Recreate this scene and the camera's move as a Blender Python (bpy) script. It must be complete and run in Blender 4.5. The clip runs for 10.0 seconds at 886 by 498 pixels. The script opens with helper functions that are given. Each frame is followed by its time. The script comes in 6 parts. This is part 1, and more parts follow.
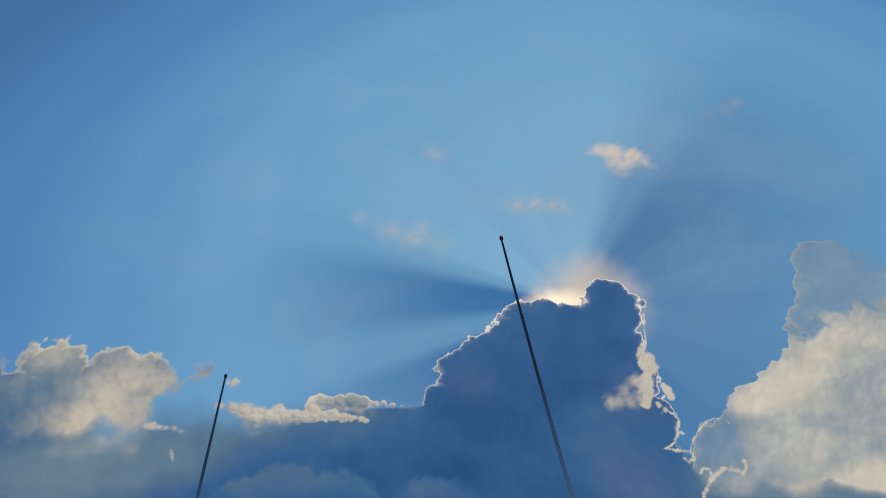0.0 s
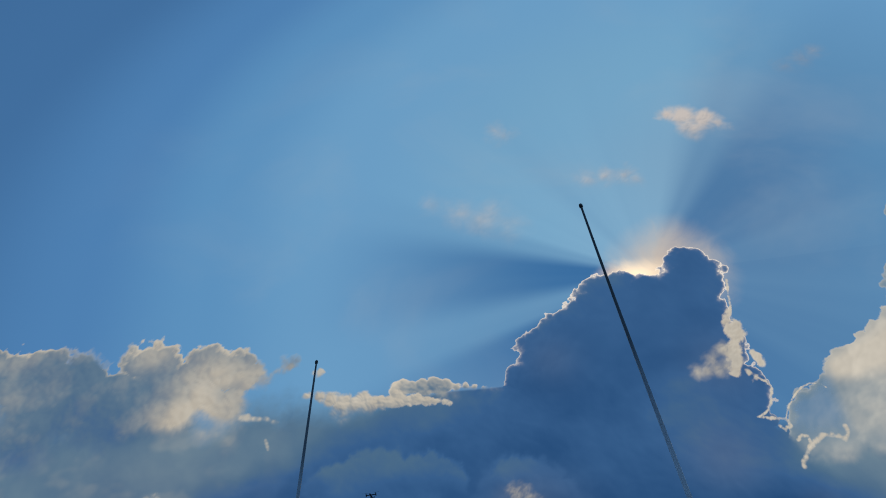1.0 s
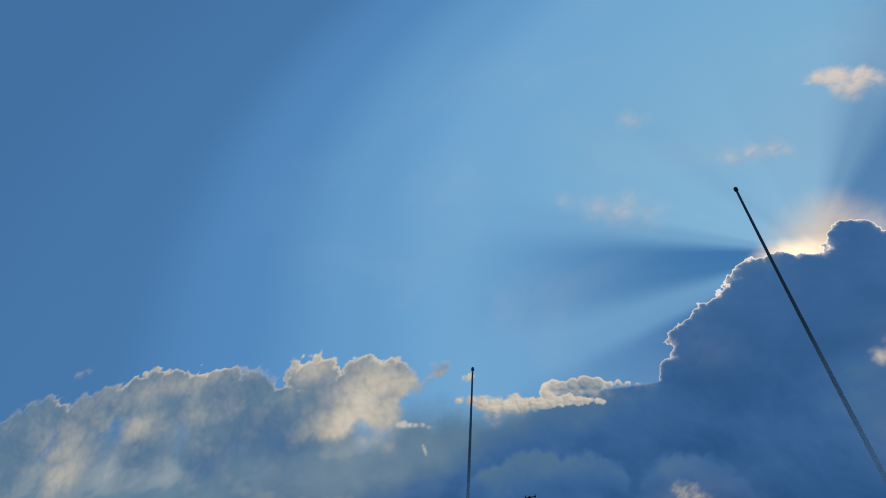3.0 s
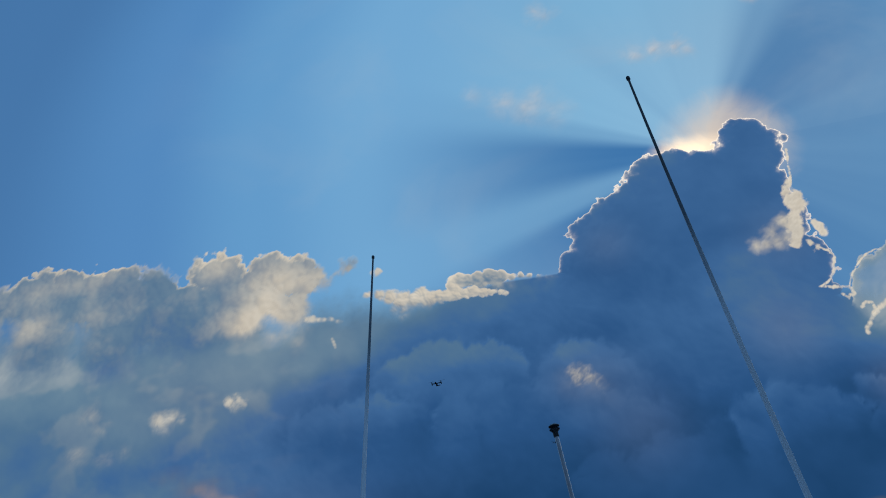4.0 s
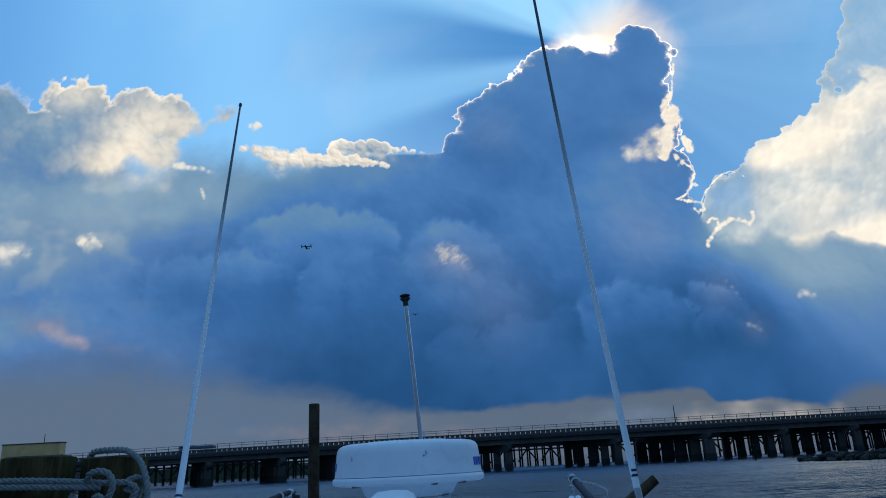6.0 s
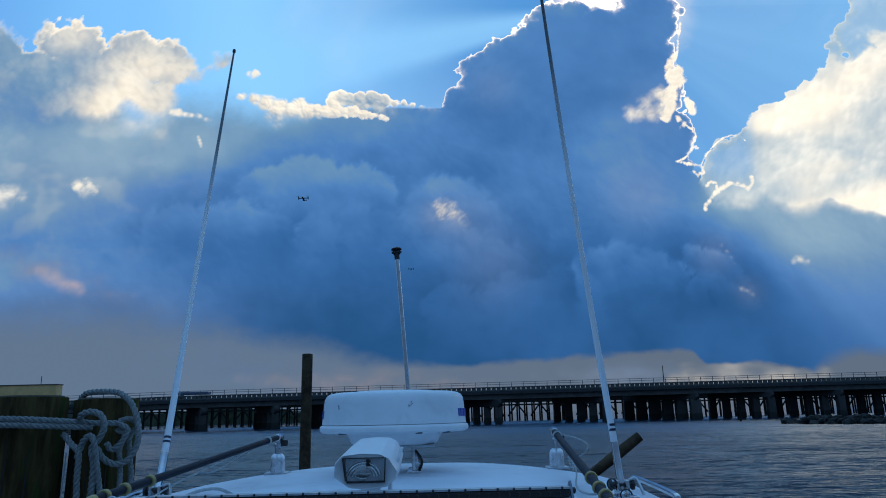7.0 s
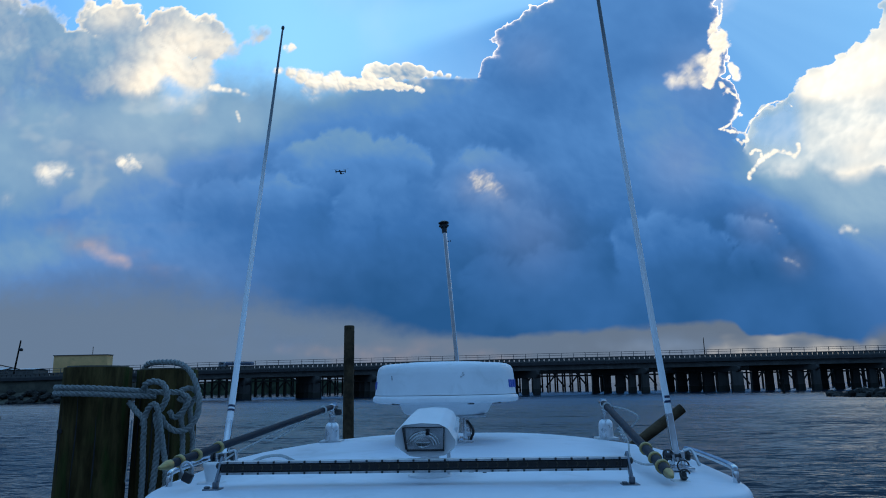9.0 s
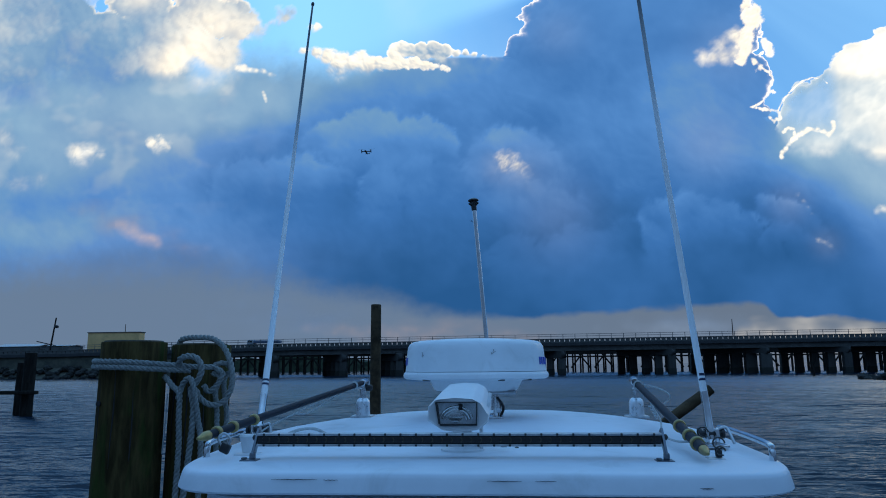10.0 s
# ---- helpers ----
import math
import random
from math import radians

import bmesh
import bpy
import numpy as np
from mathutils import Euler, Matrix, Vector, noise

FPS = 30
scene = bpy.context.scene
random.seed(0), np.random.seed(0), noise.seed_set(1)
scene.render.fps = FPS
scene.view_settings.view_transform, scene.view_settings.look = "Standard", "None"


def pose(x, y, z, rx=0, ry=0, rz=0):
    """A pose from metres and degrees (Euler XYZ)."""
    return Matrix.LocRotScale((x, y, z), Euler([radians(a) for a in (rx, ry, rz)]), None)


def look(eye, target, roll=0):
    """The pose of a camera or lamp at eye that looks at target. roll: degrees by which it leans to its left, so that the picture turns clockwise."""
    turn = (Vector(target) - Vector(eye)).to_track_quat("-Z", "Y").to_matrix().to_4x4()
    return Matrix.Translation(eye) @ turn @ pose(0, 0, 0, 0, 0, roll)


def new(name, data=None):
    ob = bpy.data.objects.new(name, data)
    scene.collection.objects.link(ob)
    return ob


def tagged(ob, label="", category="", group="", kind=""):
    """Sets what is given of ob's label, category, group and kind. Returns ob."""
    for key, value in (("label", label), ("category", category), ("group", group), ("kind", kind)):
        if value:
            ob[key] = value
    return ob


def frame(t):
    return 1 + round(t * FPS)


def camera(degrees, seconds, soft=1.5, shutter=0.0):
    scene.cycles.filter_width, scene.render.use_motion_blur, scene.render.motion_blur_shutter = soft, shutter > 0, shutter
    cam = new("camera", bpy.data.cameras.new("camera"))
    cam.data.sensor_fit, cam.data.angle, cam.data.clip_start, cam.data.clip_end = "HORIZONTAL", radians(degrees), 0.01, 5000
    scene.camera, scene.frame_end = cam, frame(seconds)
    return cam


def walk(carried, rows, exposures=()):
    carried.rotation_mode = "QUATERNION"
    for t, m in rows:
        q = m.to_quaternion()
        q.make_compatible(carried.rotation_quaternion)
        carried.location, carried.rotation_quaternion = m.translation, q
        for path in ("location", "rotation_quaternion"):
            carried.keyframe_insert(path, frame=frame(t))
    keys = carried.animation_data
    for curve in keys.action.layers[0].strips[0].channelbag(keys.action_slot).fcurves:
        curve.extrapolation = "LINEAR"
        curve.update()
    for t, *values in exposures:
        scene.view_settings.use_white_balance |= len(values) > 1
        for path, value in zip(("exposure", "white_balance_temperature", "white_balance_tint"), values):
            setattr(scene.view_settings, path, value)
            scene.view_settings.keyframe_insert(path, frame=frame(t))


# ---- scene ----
cam = camera(65.5, 10.0, 1.0)
PATH = [
    (0, (0.288, -0.046, 2.667), (0.408, 1.532, 3.89), -5.9),
    (0.5, (0.267, -0.02, 2.666), (0.286, 1.565, 3.886), -6.7),
    (1, (0.251, -0.01, 2.665), (0.161, 1.589, 3.862), -5.5),
    (1.5, (0.249, -0.016, 2.661), (0.013, 1.569, 3.858), -3.4),
    (2, (0.234, -0.033, 2.666), (-0.164, 1.499, 3.887), -1.0),
    (2.2, (0.224, -0.023, 2.676), (-0.21, 1.487, 3.912), -0.6),
    (3.3, (0.219, -0.032, 2.666), (-0.266, 1.497, 3.86), -2.1),
    (3.5, (0.227, -0.017, 2.657), (-0.213, 1.571, 3.791), -3.7),
    (4, (0.249, -0.008, 2.638), (-0.031, 1.728, 3.592), -6.6),
    (4.5, (0.273, 0.005, 2.632), (0.118, 1.801, 3.5), -7.0),
    (5, (0.282, 0.01, 2.62), (0.199, 1.852, 3.396), -6.2),
    (5.5, (0.29, 0.017, 2.624), (0.273, 1.9, 3.298), -4.5),
    (7, (0.329, 0.006, 2.613), (0.358, 1.951, 3.078), -1.3),
    (7.5, (0.328, 0.01, 2.613), (0.341, 1.965, 3.035), -1.0),
    (8, (0.317, -0.001, 2.621), (0.337, 1.957, 3.027), -1.0),
    (8.5, (0.299, -0.01, 2.631), (0.322, 1.95, 3.028), -1.3),
    (9, (0.276, -0.021, 2.615), (0.196, 1.939, 3.003), -1.0),
    (9.5, (0.261, -0.012, 2.602), (0.144, 1.952, 2.959), -0.7),
    (10, (0.254, -0.015, 2.604), (0.099, 1.951, 2.936), -0.5),
]

EXPOSURES = [(0.0, -0.86), (1.0, -0.90), (1.5, -0.92), (2.0, -0.70), (2.2, -0.70), (3.3, -0.71), (4.0, -0.68), (4.5, -0.52), (5.0, -0.52), (5.5, -0.28), (7.0, 0.08), (8.5, 0.18), (10.0, 0.30)]
walk(cam, [(t, look(eye, target, roll)) for t, eye, target, roll in PATH], EXPOSURES)

# ---- the sun's place and the main levels ----
EYE = Vector((0.27, 0.0, 2.62))
SUN_U, SUN_V = 0.290, 0.640          # the sun's direction is (u, 1, v)
WATER = 0.5                          # level of the water
ROOF = 2.36                          # level of the cabin top


# ---- node helpers ----
class Tree:
    """Short hand for building a node tree."""

    def __init__(self, tree):
        self.t = tree
        tree.nodes.clear()

    def node(self, kind, **settings):
        n = self.t.nodes.new(kind)
        for key, value in settings.items():
            setattr(n, key, value)
        return n

    def link(self, a, b):
        self.t.links.new(a, b)

    def put(self, socket, value):
        if isinstance(value, bpy.types.NodeSocket):
            self.t.links.new(value, socket)
        elif value is not None:
            socket.default_value = value

    def math(self, op, a, b=None, c=None, clamp=False):
        n = self.node("ShaderNodeMath", operation=op, use_clamp=clamp)
        for i, v in enumerate((a, b, c)):
            self.put(n.inputs[i], v)
        return n.outputs[0]

    def step(self, x, lo, hi, out0=0.0, out1=1.0, smooth=True):
        n = self.node("ShaderNodeMapRange", interpolation_type="SMOOTHSTEP" if smooth else "LINEAR")
        for key, v in (("Value", x), ("From Min", lo), ("From Max", hi), ("To Min", out0), ("To Max", out1)):
            self.put(n.inputs[key], v)
        return n.outputs[0]

    def mix(self, f, a, b, blend="MIX"):
        n = self.node("ShaderNodeMix", data_type="RGBA", blend_type=blend)
        self.put(n.inputs[0], f)
        for i, v in ((6, a), (7, b)):
            self.put(n.inputs[i], (*v, 1.0) if isinstance(v, tuple) and len(v) == 3 else v)
        return n.outputs[2]

    def ramp(self, x, stops, ease="EASE"):
        n = self.node("ShaderNodeValToRGB")
        r = n.color_ramp
        r.interpolation = ease
        while len(r.elements) < len(stops):
            r.elements.new(0.5)
        for e, (p, c) in zip(r.elements, stops):
            e.position = p
            e.color = (*c, 1.0) if isinstance(c, tuple) else (c, c, c, 1.0)
        self.put(n.inputs[0], x)
        return n.outputs[0]

    def noise(self, vec, scale, detail=4.0, rough=0.55, distort=0.0, dims="3D"):
        n = self.node("ShaderNodeTexNoise", noise_dimensions=dims)
        if dims == "1D":
            self.put(n.inputs["W"], vec)
        else:
            self.put(n.inputs["Vector"], vec)
        for key, v in (("Scale", scale), ("Detail", detail), ("Roughness", rough), ("Distortion", distort)):
            self.put(n.inputs[key], v)
        return n.outputs[0]

    def voronoi(self, vec, scale, feature="F1", smooth=0.5):
        n = self.node("ShaderNodeTexVoronoi", feature=feature)
        self.put(n.inputs["Vector"], vec)
        self.put(n.inputs["Scale"], scale)
        if feature == "SMOOTH_F1":
            n.inputs["Smoothness"].default_value = smooth
        return n.outputs[0]

    def scaled(self, vec, x, y, z):
        n = self.node("ShaderNodeMapping")
        self.put(n.inputs[0], vec)
        n.inputs["Scale"].default_value = (x, y, z)
        return n.outputs[0]


# ---- world: the clear sky behind the clouds, with the hidden sun's shafts ----
def make_world():
    world = bpy.data.worlds.new("sky")
    world.use_nodes = True
    scene.world = world
    k = Tree(world.node_tree)
    sep = k.node("ShaderNodeSeparateXYZ")
    k.link(k.node("ShaderNodeTexCoord").outputs["Generated"], sep.inputs[0])
    x, y, z = sep.outputs
    ys = k.math("MAXIMUM", y, 0.05)
    u, v = k.math("DIVIDE", x, ys), k.math("DIVIDE", z, ys)
    ahead = k.step(y, 0.0, 0.22)
    # clear air: the physical sky gives the hue, the height and the turn from the sun give the depth of blue
    air = k.node("ShaderNodeTexSky", sky_type="NISHITA", sun_disc=False, sun_elevation=math.atan2(SUN_V, math.hypot(1, SUN_U)),
                 sun_rotation=math.atan2(SUN_U, 1.0), altitude=0.0, air_density=1.0, dust_density=0.6, ozone_density=1.6)
    physical = k.mix(1.0, air.outputs[0], (0.045, 0.05, 0.055), "MULTIPLY")
    du, dv = k.math("SUBTRACT", u, SUN_U), k.math("SUBTRACT", v, SUN_V)
    far = k.math("POWER", k.math("ADD", k.math("MULTIPLY", du, du), k.math("MULTIPLY", dv, dv)), 0.5)
    eu, ev = k.math("MULTIPLY", k.math("SUBTRACT", u, SUN_U + 0.16), 0.84), k.math("SUBTRACT", v, SUN_V + 0.20)
    ev = k.math("MULTIPLY", ev, k.step(ev, -0.3, 0.2, 0.35, 0.9))
    pale = k.math("POWER", k.math("ADD", k.math("MULTIPLY", eu, eu), k.math("MULTIPLY", ev, ev)), 0.5)
    blue = k.ramp(k.math("DIVIDE", pale, 2.0, clamp=True),
                  [(0.0, (0.36, 0.71, 1.06)), (0.14, (0.335, 0.75, 1.15)), (0.30, (0.30, 0.71, 1.17)), (0.40, (0.22, 0.59, 1.07)), (0.50, (0.155, 0.45, 0.93)), (0.66, (0.108, 0.325, 0.715)), (1.0, (0.10, 0.30, 0.67))])
    clear = k.mix(0.85, physical, blue)
    # shafts of light and shade that fan out from the sun
    turn = k.math("DIVIDE", k.math("ARCTAN2", dv, du), 2 * math.pi)
    turn = k.math("FRACT", k.math("ADD", turn, 1.0))
    fan = k.ramp(turn, [(0.0, 0.62), (0.03, 0.62), (0.055, 0.57), (0.09, 0.53), (0.128, 0.54), (0.158, 0.74), (0.195, 0.98), (0.27, 1.0), (0.33, 0.94), (0.37, 1.0),
                        (0.41, 0.98), (0.430, 0.82), (0.462, 0.45), (0.495, 0.45), (0.526, 0.72), (0.540, 0.70), (0.558, 0.40), (0.60, 0.38), (0.75, 0.50), (0.84, 0.52), (0.90, 0.58), (0.96, 0.62), (1.0, 0.60)])
    fine = k.noise(k.math("MULTIPLY", turn, 1.0), 22.0, 2.0, 0.5, dims="1D")
    fan = k.math("ADD", fan, k.math("MULTIPLY", k.math("MULTIPLY", k.math("SUBTRACT", fine, 0.5), k.math("MULTIPLY", k.step(turn, 0.0, 0.04), k.step(turn, 1.0, 0.96))), 0.10))
    reach = k.math("MULTIPLY", k.step(far, k.step(du, -0.15, 0.25, 0.68, 1.25), 0.10), ahead)
    lit = k.step(fan, 0.38, 1.0, smooth=False)
    shaft = k.mix(lit, (0.13, 0.33, 0.57), (1.06, 1.06, 1.04))
    clear = k.mix(reach, clear, k.mix(1.0, clear, shaft, "MULTIPLY"))
    # thin high veil and the warm glow close to the sun
    uv = k.node("ShaderNodeCombineXYZ")
    k.put(uv.inputs[0], u)
    k.put(uv.inputs[1], v)
    veil = k.noise(k.scaled(uv.outputs[0], 1.0, 1.3, 1.0), 2.4, 5.0, 0.52, 0.5)
    veil = k.math("MULTIPLY", k.step(veil, 0.46, 0.74), k.math("MULTIPLY", k.step(far, 1.3, 0.2), ahead))
    clear = k.mix(k.math("MULTIPLY", veil, 0.26), clear, (0.62, 0.76, 0.90))
    ripple = k.noise(uv.outputs[0], 11.0, 5.0, 0.6, 1.0)
    hu, hv = k.math("SUBTRACT", u, SUN_U + 0.034), k.math("SUBTRACT", v, SUN_V + 0.006)
    near = k.math("POWER", k.math("ADD", k.math("MULTIPLY", hu, hu), k.math("MULTIPLY", hv, hv)), 0.5)
    near = k.math("ADD", near, k.math("MULTIPLY", k.math("SUBTRACT", ripple, 0.5), 0.06))
    halo = k.math("MULTIPLY", k.step(near, 0.125, 0.01), ahead)
    clear = k.mix(k.math("MULTIPLY", halo, 0.95), clear, (1.14, 0.96, 0.80))
    cu, cv = k.math("MULTIPLY", k.math("SUBTRACT", u, SUN_U - 0.022), 0.5), k.math("SUBTRACT", v, SUN_V + 0.002)
    close = k.math("POWER", k.math("ADD", k.math("MULTIPLY", cu, cu), k.math("MULTIPLY", cv, cv)), 0.5)
    close = k.math("ADD", close, k.math("MULTIPLY", k.math("SUBTRACT", ripple, 0.5), 0.03))
    core = k.math("MULTIPLY", k.step(close, 0.042, 0.0), ahead)
    clear = k.mix(core, clear, (2.3, 1.8, 1.25))
    # haze along the horizon, faintly pink
    low = k.step(v, 0.36, 0.19)
    haze = k.mix(k.step(u, -0.3, 0.4), (0.114, 0.170, 0.258), (0.112, 0.150, 0.210))
    clear = k.mix(k.math("MULTIPLY", low, ahead), clear, haze)
    behind = k.mix(k.step(z, 0.20, 0.90), (0.062, 0.124, 0.235), (0.20, 0.46, 0.88))
    sky = k.mix(ahead, behind, clear)
    ground = k.mix(k.step(z, -0.02, 0.0), (0.03, 0.06, 0.10), sky)
    bg = k.node("ShaderNodeBackground")
    k.link(ground, bg.inputs[0])
    bg.inputs[1].default_value = 1.0
    out = k.node("ShaderNodeOutputWorld")
    k.link(bg.outputs[0], out.inputs[0])


make_world()
sun = new("sun", bpy.data.lights.new("sun", "SUN"))
sun.data.energy, sun.data.angle, sun.data.color = 0.01, radians(30), (1.0, 0.93, 0.82)
sun.matrix_world = look(Vector((0, 0, 0)), Vector((-SUN_U, -1.0, -SUN_V)))


# ---- clouds: far sheets of billows whose thickness lets the hidden sun through at the rims ----
def lattice(ix, iy, seed):
    h = (ix.astype(np.int64) * 374761393 + iy.astype(np.int64) * 668265263 + seed * 974634777) & 0x7FFFFFFF
    h = ((h ^ (h >> 13)) * 1274126177) & 0x7FFFFFFF
    return ((h ^ (h >> 16)) & 0xFFFF) / 65535.0 * 2 * np.pi


def gradient_noise(x, y, seed):
    ix, iy = np.floor(x), np.floor(y)
    fx, fy = x - ix, y - iy
    total = 0
    wx, wy = fx * fx * fx * (fx * (fx * 6 - 15) + 10), fy * fy * fy * (fy * (fy * 6 - 15) + 10)
    for ox, oy in ((0, 0), (1, 0), (0, 1), (1, 1)):
        a = lattice(ix + ox, iy + oy, seed)
        total = total + (np.cos(a) * (fx - ox) + np.sin(a) * (fy - oy)) * (wx if ox else 1 - wx) * (wy if oy else 1 - wy)
    return total * 1.5


def fbm(x, y, scale, octaves, seed, gain=0.5):
    return sum(gain**i * gradient_noise(x * scale * 2**i + 7.3 * i, y * scale * 2**i - 3.1 * i, seed + i) for i in range(octaves))


def cells(x, y, seed):
    """One round dome to each cell of a jittered grid, 1 at its top and 0 in the creases."""
    ix, iy = np.floor(x), np.floor(y)
    near = np.full(x.shape, 9.0)
    for ox in (-1, 0, 1):
        for oy in (-1, 0, 1):
            a = lattice(ix + ox, iy + oy, seed)
            near = np.minimum(near, (ix + ox + 0.5 + 0.42 * np.cos(a) - x) ** 2 + (iy + oy + 0.5 + 0.42 * np.sin(a) - y) ** 2)
    return 1 - np.clip(near / 0.85, 0, 1)


def billow(u, v, scale, octaves, seed, gain=0.5):
    """Heaped domes on domes, about 0 to 1 with a mean of 0.65."""
    wu, wv = u + 0.25 / scale * fbm(u, v, scale, 2, seed + 50), v + 0.25 / scale * fbm(u, v, scale, 2, seed + 60)
    total = sum(gain**i * cells(wu * scale * 2**i + 3.7 * i, wv * scale * 2**i - 1.3 * i, seed + i) for i in range(octaves))
    return total / sum(gain**i for i in range(octaves))


def lobes_depth(u, v, lobes, blend=0.012):
    """Depth inside a union of round lobes (u, v, radius); negative outside."""
    d = np.full(u.shape, -1.0)
    for cu, cv, r in lobes:
        e = r - np.hypot(u - cu, v - cv)
        h = np.clip(0.5 + 0.5 * (e - d) / blend, 0, 1)
        d = d * (1 - h) + e * h + blend * h * (1 - h)
    return d


def heads_depth(u, v, lobes, blend=0.012):
    """Depth below a row of round heads whose feet go on downwards."""
    d = np.full(u.shape, -1.0)
    for cu, cv, r in lobes:
        e = r - np.hypot(u - cu, np.maximum(v - cv, 0) - 0.25 * np.minimum(v - cv, 0))
        h = np.clip(0.5 + 0.5 * (e - d) / blend, 0, 1)
        d = d * (1 - h) + e * h + blend * h * (1 - h)
    return d


def spots(u, v, places):
    """Soft oval patches (u, v, half width, half height, amount) added up."""
    return sum(amount * np.exp(-(((u - cu) / ru) ** 2) - ((v - cv) / rv) ** 2) for cu, cv, ru, rv, amount in places)


def ease(x, lo, hi):
    t = np.clip((x - lo) / (hi - lo), 0, 1)
    return t * t * (3 - 2 * t)


def facing(h, step, su, sv):
    """How far a heap of height h leans towards (su, sv), from -1 to 1."""
    gv, gu = np.gradient(h, step)
    return np.tanh(-(gu * su + gv * sv))


def cloud_sheet(name, label, span, step, radius, field, material, group=""):
    """A sheet of far cloud over the stretch (u0, u1, v0, v1) of the sky. field(u, v, step) gives depth, softness, shade, warmth, rim light and, where it is thin, cover."""
    u0, u1, v0, v1 = span
    us, vs = np.arange(u0, u1, step), np.arange(v0, v1, step)
    u, v = np.meshgrid(us, vs)
    depth, soft, shade, warm, rim, *cover = field(u, v, step)
    bulge = np.clip(depth, 0, 0.12) * 0.25 + 0.02 * fbm(u, v, 8, 3, 90)
    reach = radius * (1 - bulge * 0.4)
    size = np.sqrt(u * u + v * v + 1)
    co = np.stack([EYE.x + u / size * reach, EYE.y + reach / size, EYE.z + v / size * reach], -1).reshape(-1, 3)
    nv, nu = u.shape
    n = np.arange(nv * nu).reshape(nv, nu)
    quads = np.stack([n[:-1, :-1], n[:-1, 1:], n[1:, 1:], n[1:, :-1]], -1).reshape(-1, 4)
    keep = (depth.reshape(-1)[quads] > -0.008).any(1)
    quads = quads[keep]
    used, back = np.unique(quads, return_inverse=True)
    mesh = bpy.data.meshes.new(name)
    mesh.from_pydata(co[used].tolist(), [], back.reshape(-1, 4).tolist())
    for key, values in (("depth", depth), ("soft", soft), ("shade", shade), ("warm", warm), ("rim", rim), ("cover", cover[0] if cover else 1.0)):
        a = mesh.attributes.new(key, "FLOAT", "POINT")
        a.data.foreach_set("value", np.ascontiguousarray(np.broadcast_to(values, u.shape).reshape(-1)[used], np.float32))
    a = mesh.attributes.new("sheet", "FLOAT_VECTOR", "POINT")
    a.data.foreach_set("vector", np.stack([u, v, 0 * u], -1).reshape(-1, 3)[used].astype(np.float32).reshape(-1))
    mesh.polygons.foreach_set("use_smooth", np.ones(len(mesh.polygons), bool))
    mesh.materials.append(material)
    return tagged(new(name, mesh), label, "cloud", group, "structure")


COOL = [(0.0, (0.017, 0.083, 0.226)), (0.25, (0.037, 0.138, 0.362)), (0.45, (0.073, 0.211, 0.485)), (0.6, (0.130, 0.274, 0.460)), (0.75, (0.210, 0.366, 0.515)),
        (0.9, (0.39, 0.52, 0.62)), (1.0, (0.62, 0.71, 0.74))]
WARM = [(0.0, (0.12, 0.16, 0.26)), (0.3, (0.24, 0.285, 0.38)), (0.55, (0.50, 0.49, 0.49)), (0.75, (0.93, 0.83, 0.68)), (0.9, (1.07, 0.97, 0.81)), (1.0, (1.28, 1.16, 0.97))]


def cloud_material(name, fray, grain, grain_scale, rim_colour=(1.7, 1.45, 1.12), rim_width=0.0024, tint=(1.0, 1.0, 1.0)):
    m = bpy.data.materials.new(name)
    m.use_nodes = True
    k = Tree(m.node_tree)

    def attr(key, port):
        return k.node("ShaderNodeAttribute", attribute_name=key).outputs[port]

    at = attr("sheet", "Vector")
    crumbs = k.math("SUBTRACT", 0.42, k.voronoi(k.noise_warp(at, 30.0, 0.012), 75.0, "SMOOTH_F1", 0.35))
    finer = k.math("SUBTRACT", k.noise(at, 190.0, 3.0, 0.6), 0.5)
    frayed = k.math("ADD", k.math("MULTIPLY", crumbs, fray), k.math("MULTIPLY", finer, fray * 0.9))
    soft = attr("soft", "Fac")
    depth = k.math("ADD", attr("depth", "Fac"), k.math("MULTIPLY", frayed, k.step(soft, 0.004, 0.020, 1.0, 0.35)))
    alpha = k.math("MULTIPLY", k.step(k.math("DIVIDE", depth, soft), 0.0, 1.0), attr("cover", "Fac"))
    grains = k.noise(at, grain_scale, 7.0, 0.56, 0.4)
    shade = k.math("ADD", attr("shade", "Fac"), k.math("MULTIPLY", k.math("SUBTRACT", grains, 0.5), grain))
    shade = k.math("ADD", shade, k.math("MULTIPLY", crumbs, grain * 0.25), clamp=True)
    colour = k.mix(k.math("MULTIPLY", attr("warm", "Fac"), 1.0, clamp=True), k.ramp(shade, COOL, "LINEAR"), k.ramp(shade, WARM, "LINEAR"))
    colour = k.mix(1.0, colour, tint, "MULTIPLY")
    # thin edges let the sun behind them through
    thin = k.math("POWER", 2.718, k.math("MULTIPLY", k.math("DIVIDE", k.math("MAXIMUM", depth, 0.0), rim_width), -1.0))
    through_edge = k.math("MULTIPLY", k.math("MULTIPLY", thin, 1.8), attr("rim", "Fac"), clamp=True)
    colour = k.mix(through_edge, colour, rim_colour)
    glow = k.node("ShaderNodeEmission")
    k.link(colour, glow.inputs[0])
    clear = k.node("ShaderNodeBsdfTransparent")
    both = k.node("ShaderNodeMixShader")
    k.link(alpha, both.inputs[0])
    k.link(clear.outputs[0], both.inputs[1])
    k.link(glow.outputs[0], both.inputs[2])
    out = k.node("ShaderNodeOutputMaterial")
    k.link(both.outputs[0], out.inputs[0])
    m.cycles.emission_sampling = "NONE"
    return m


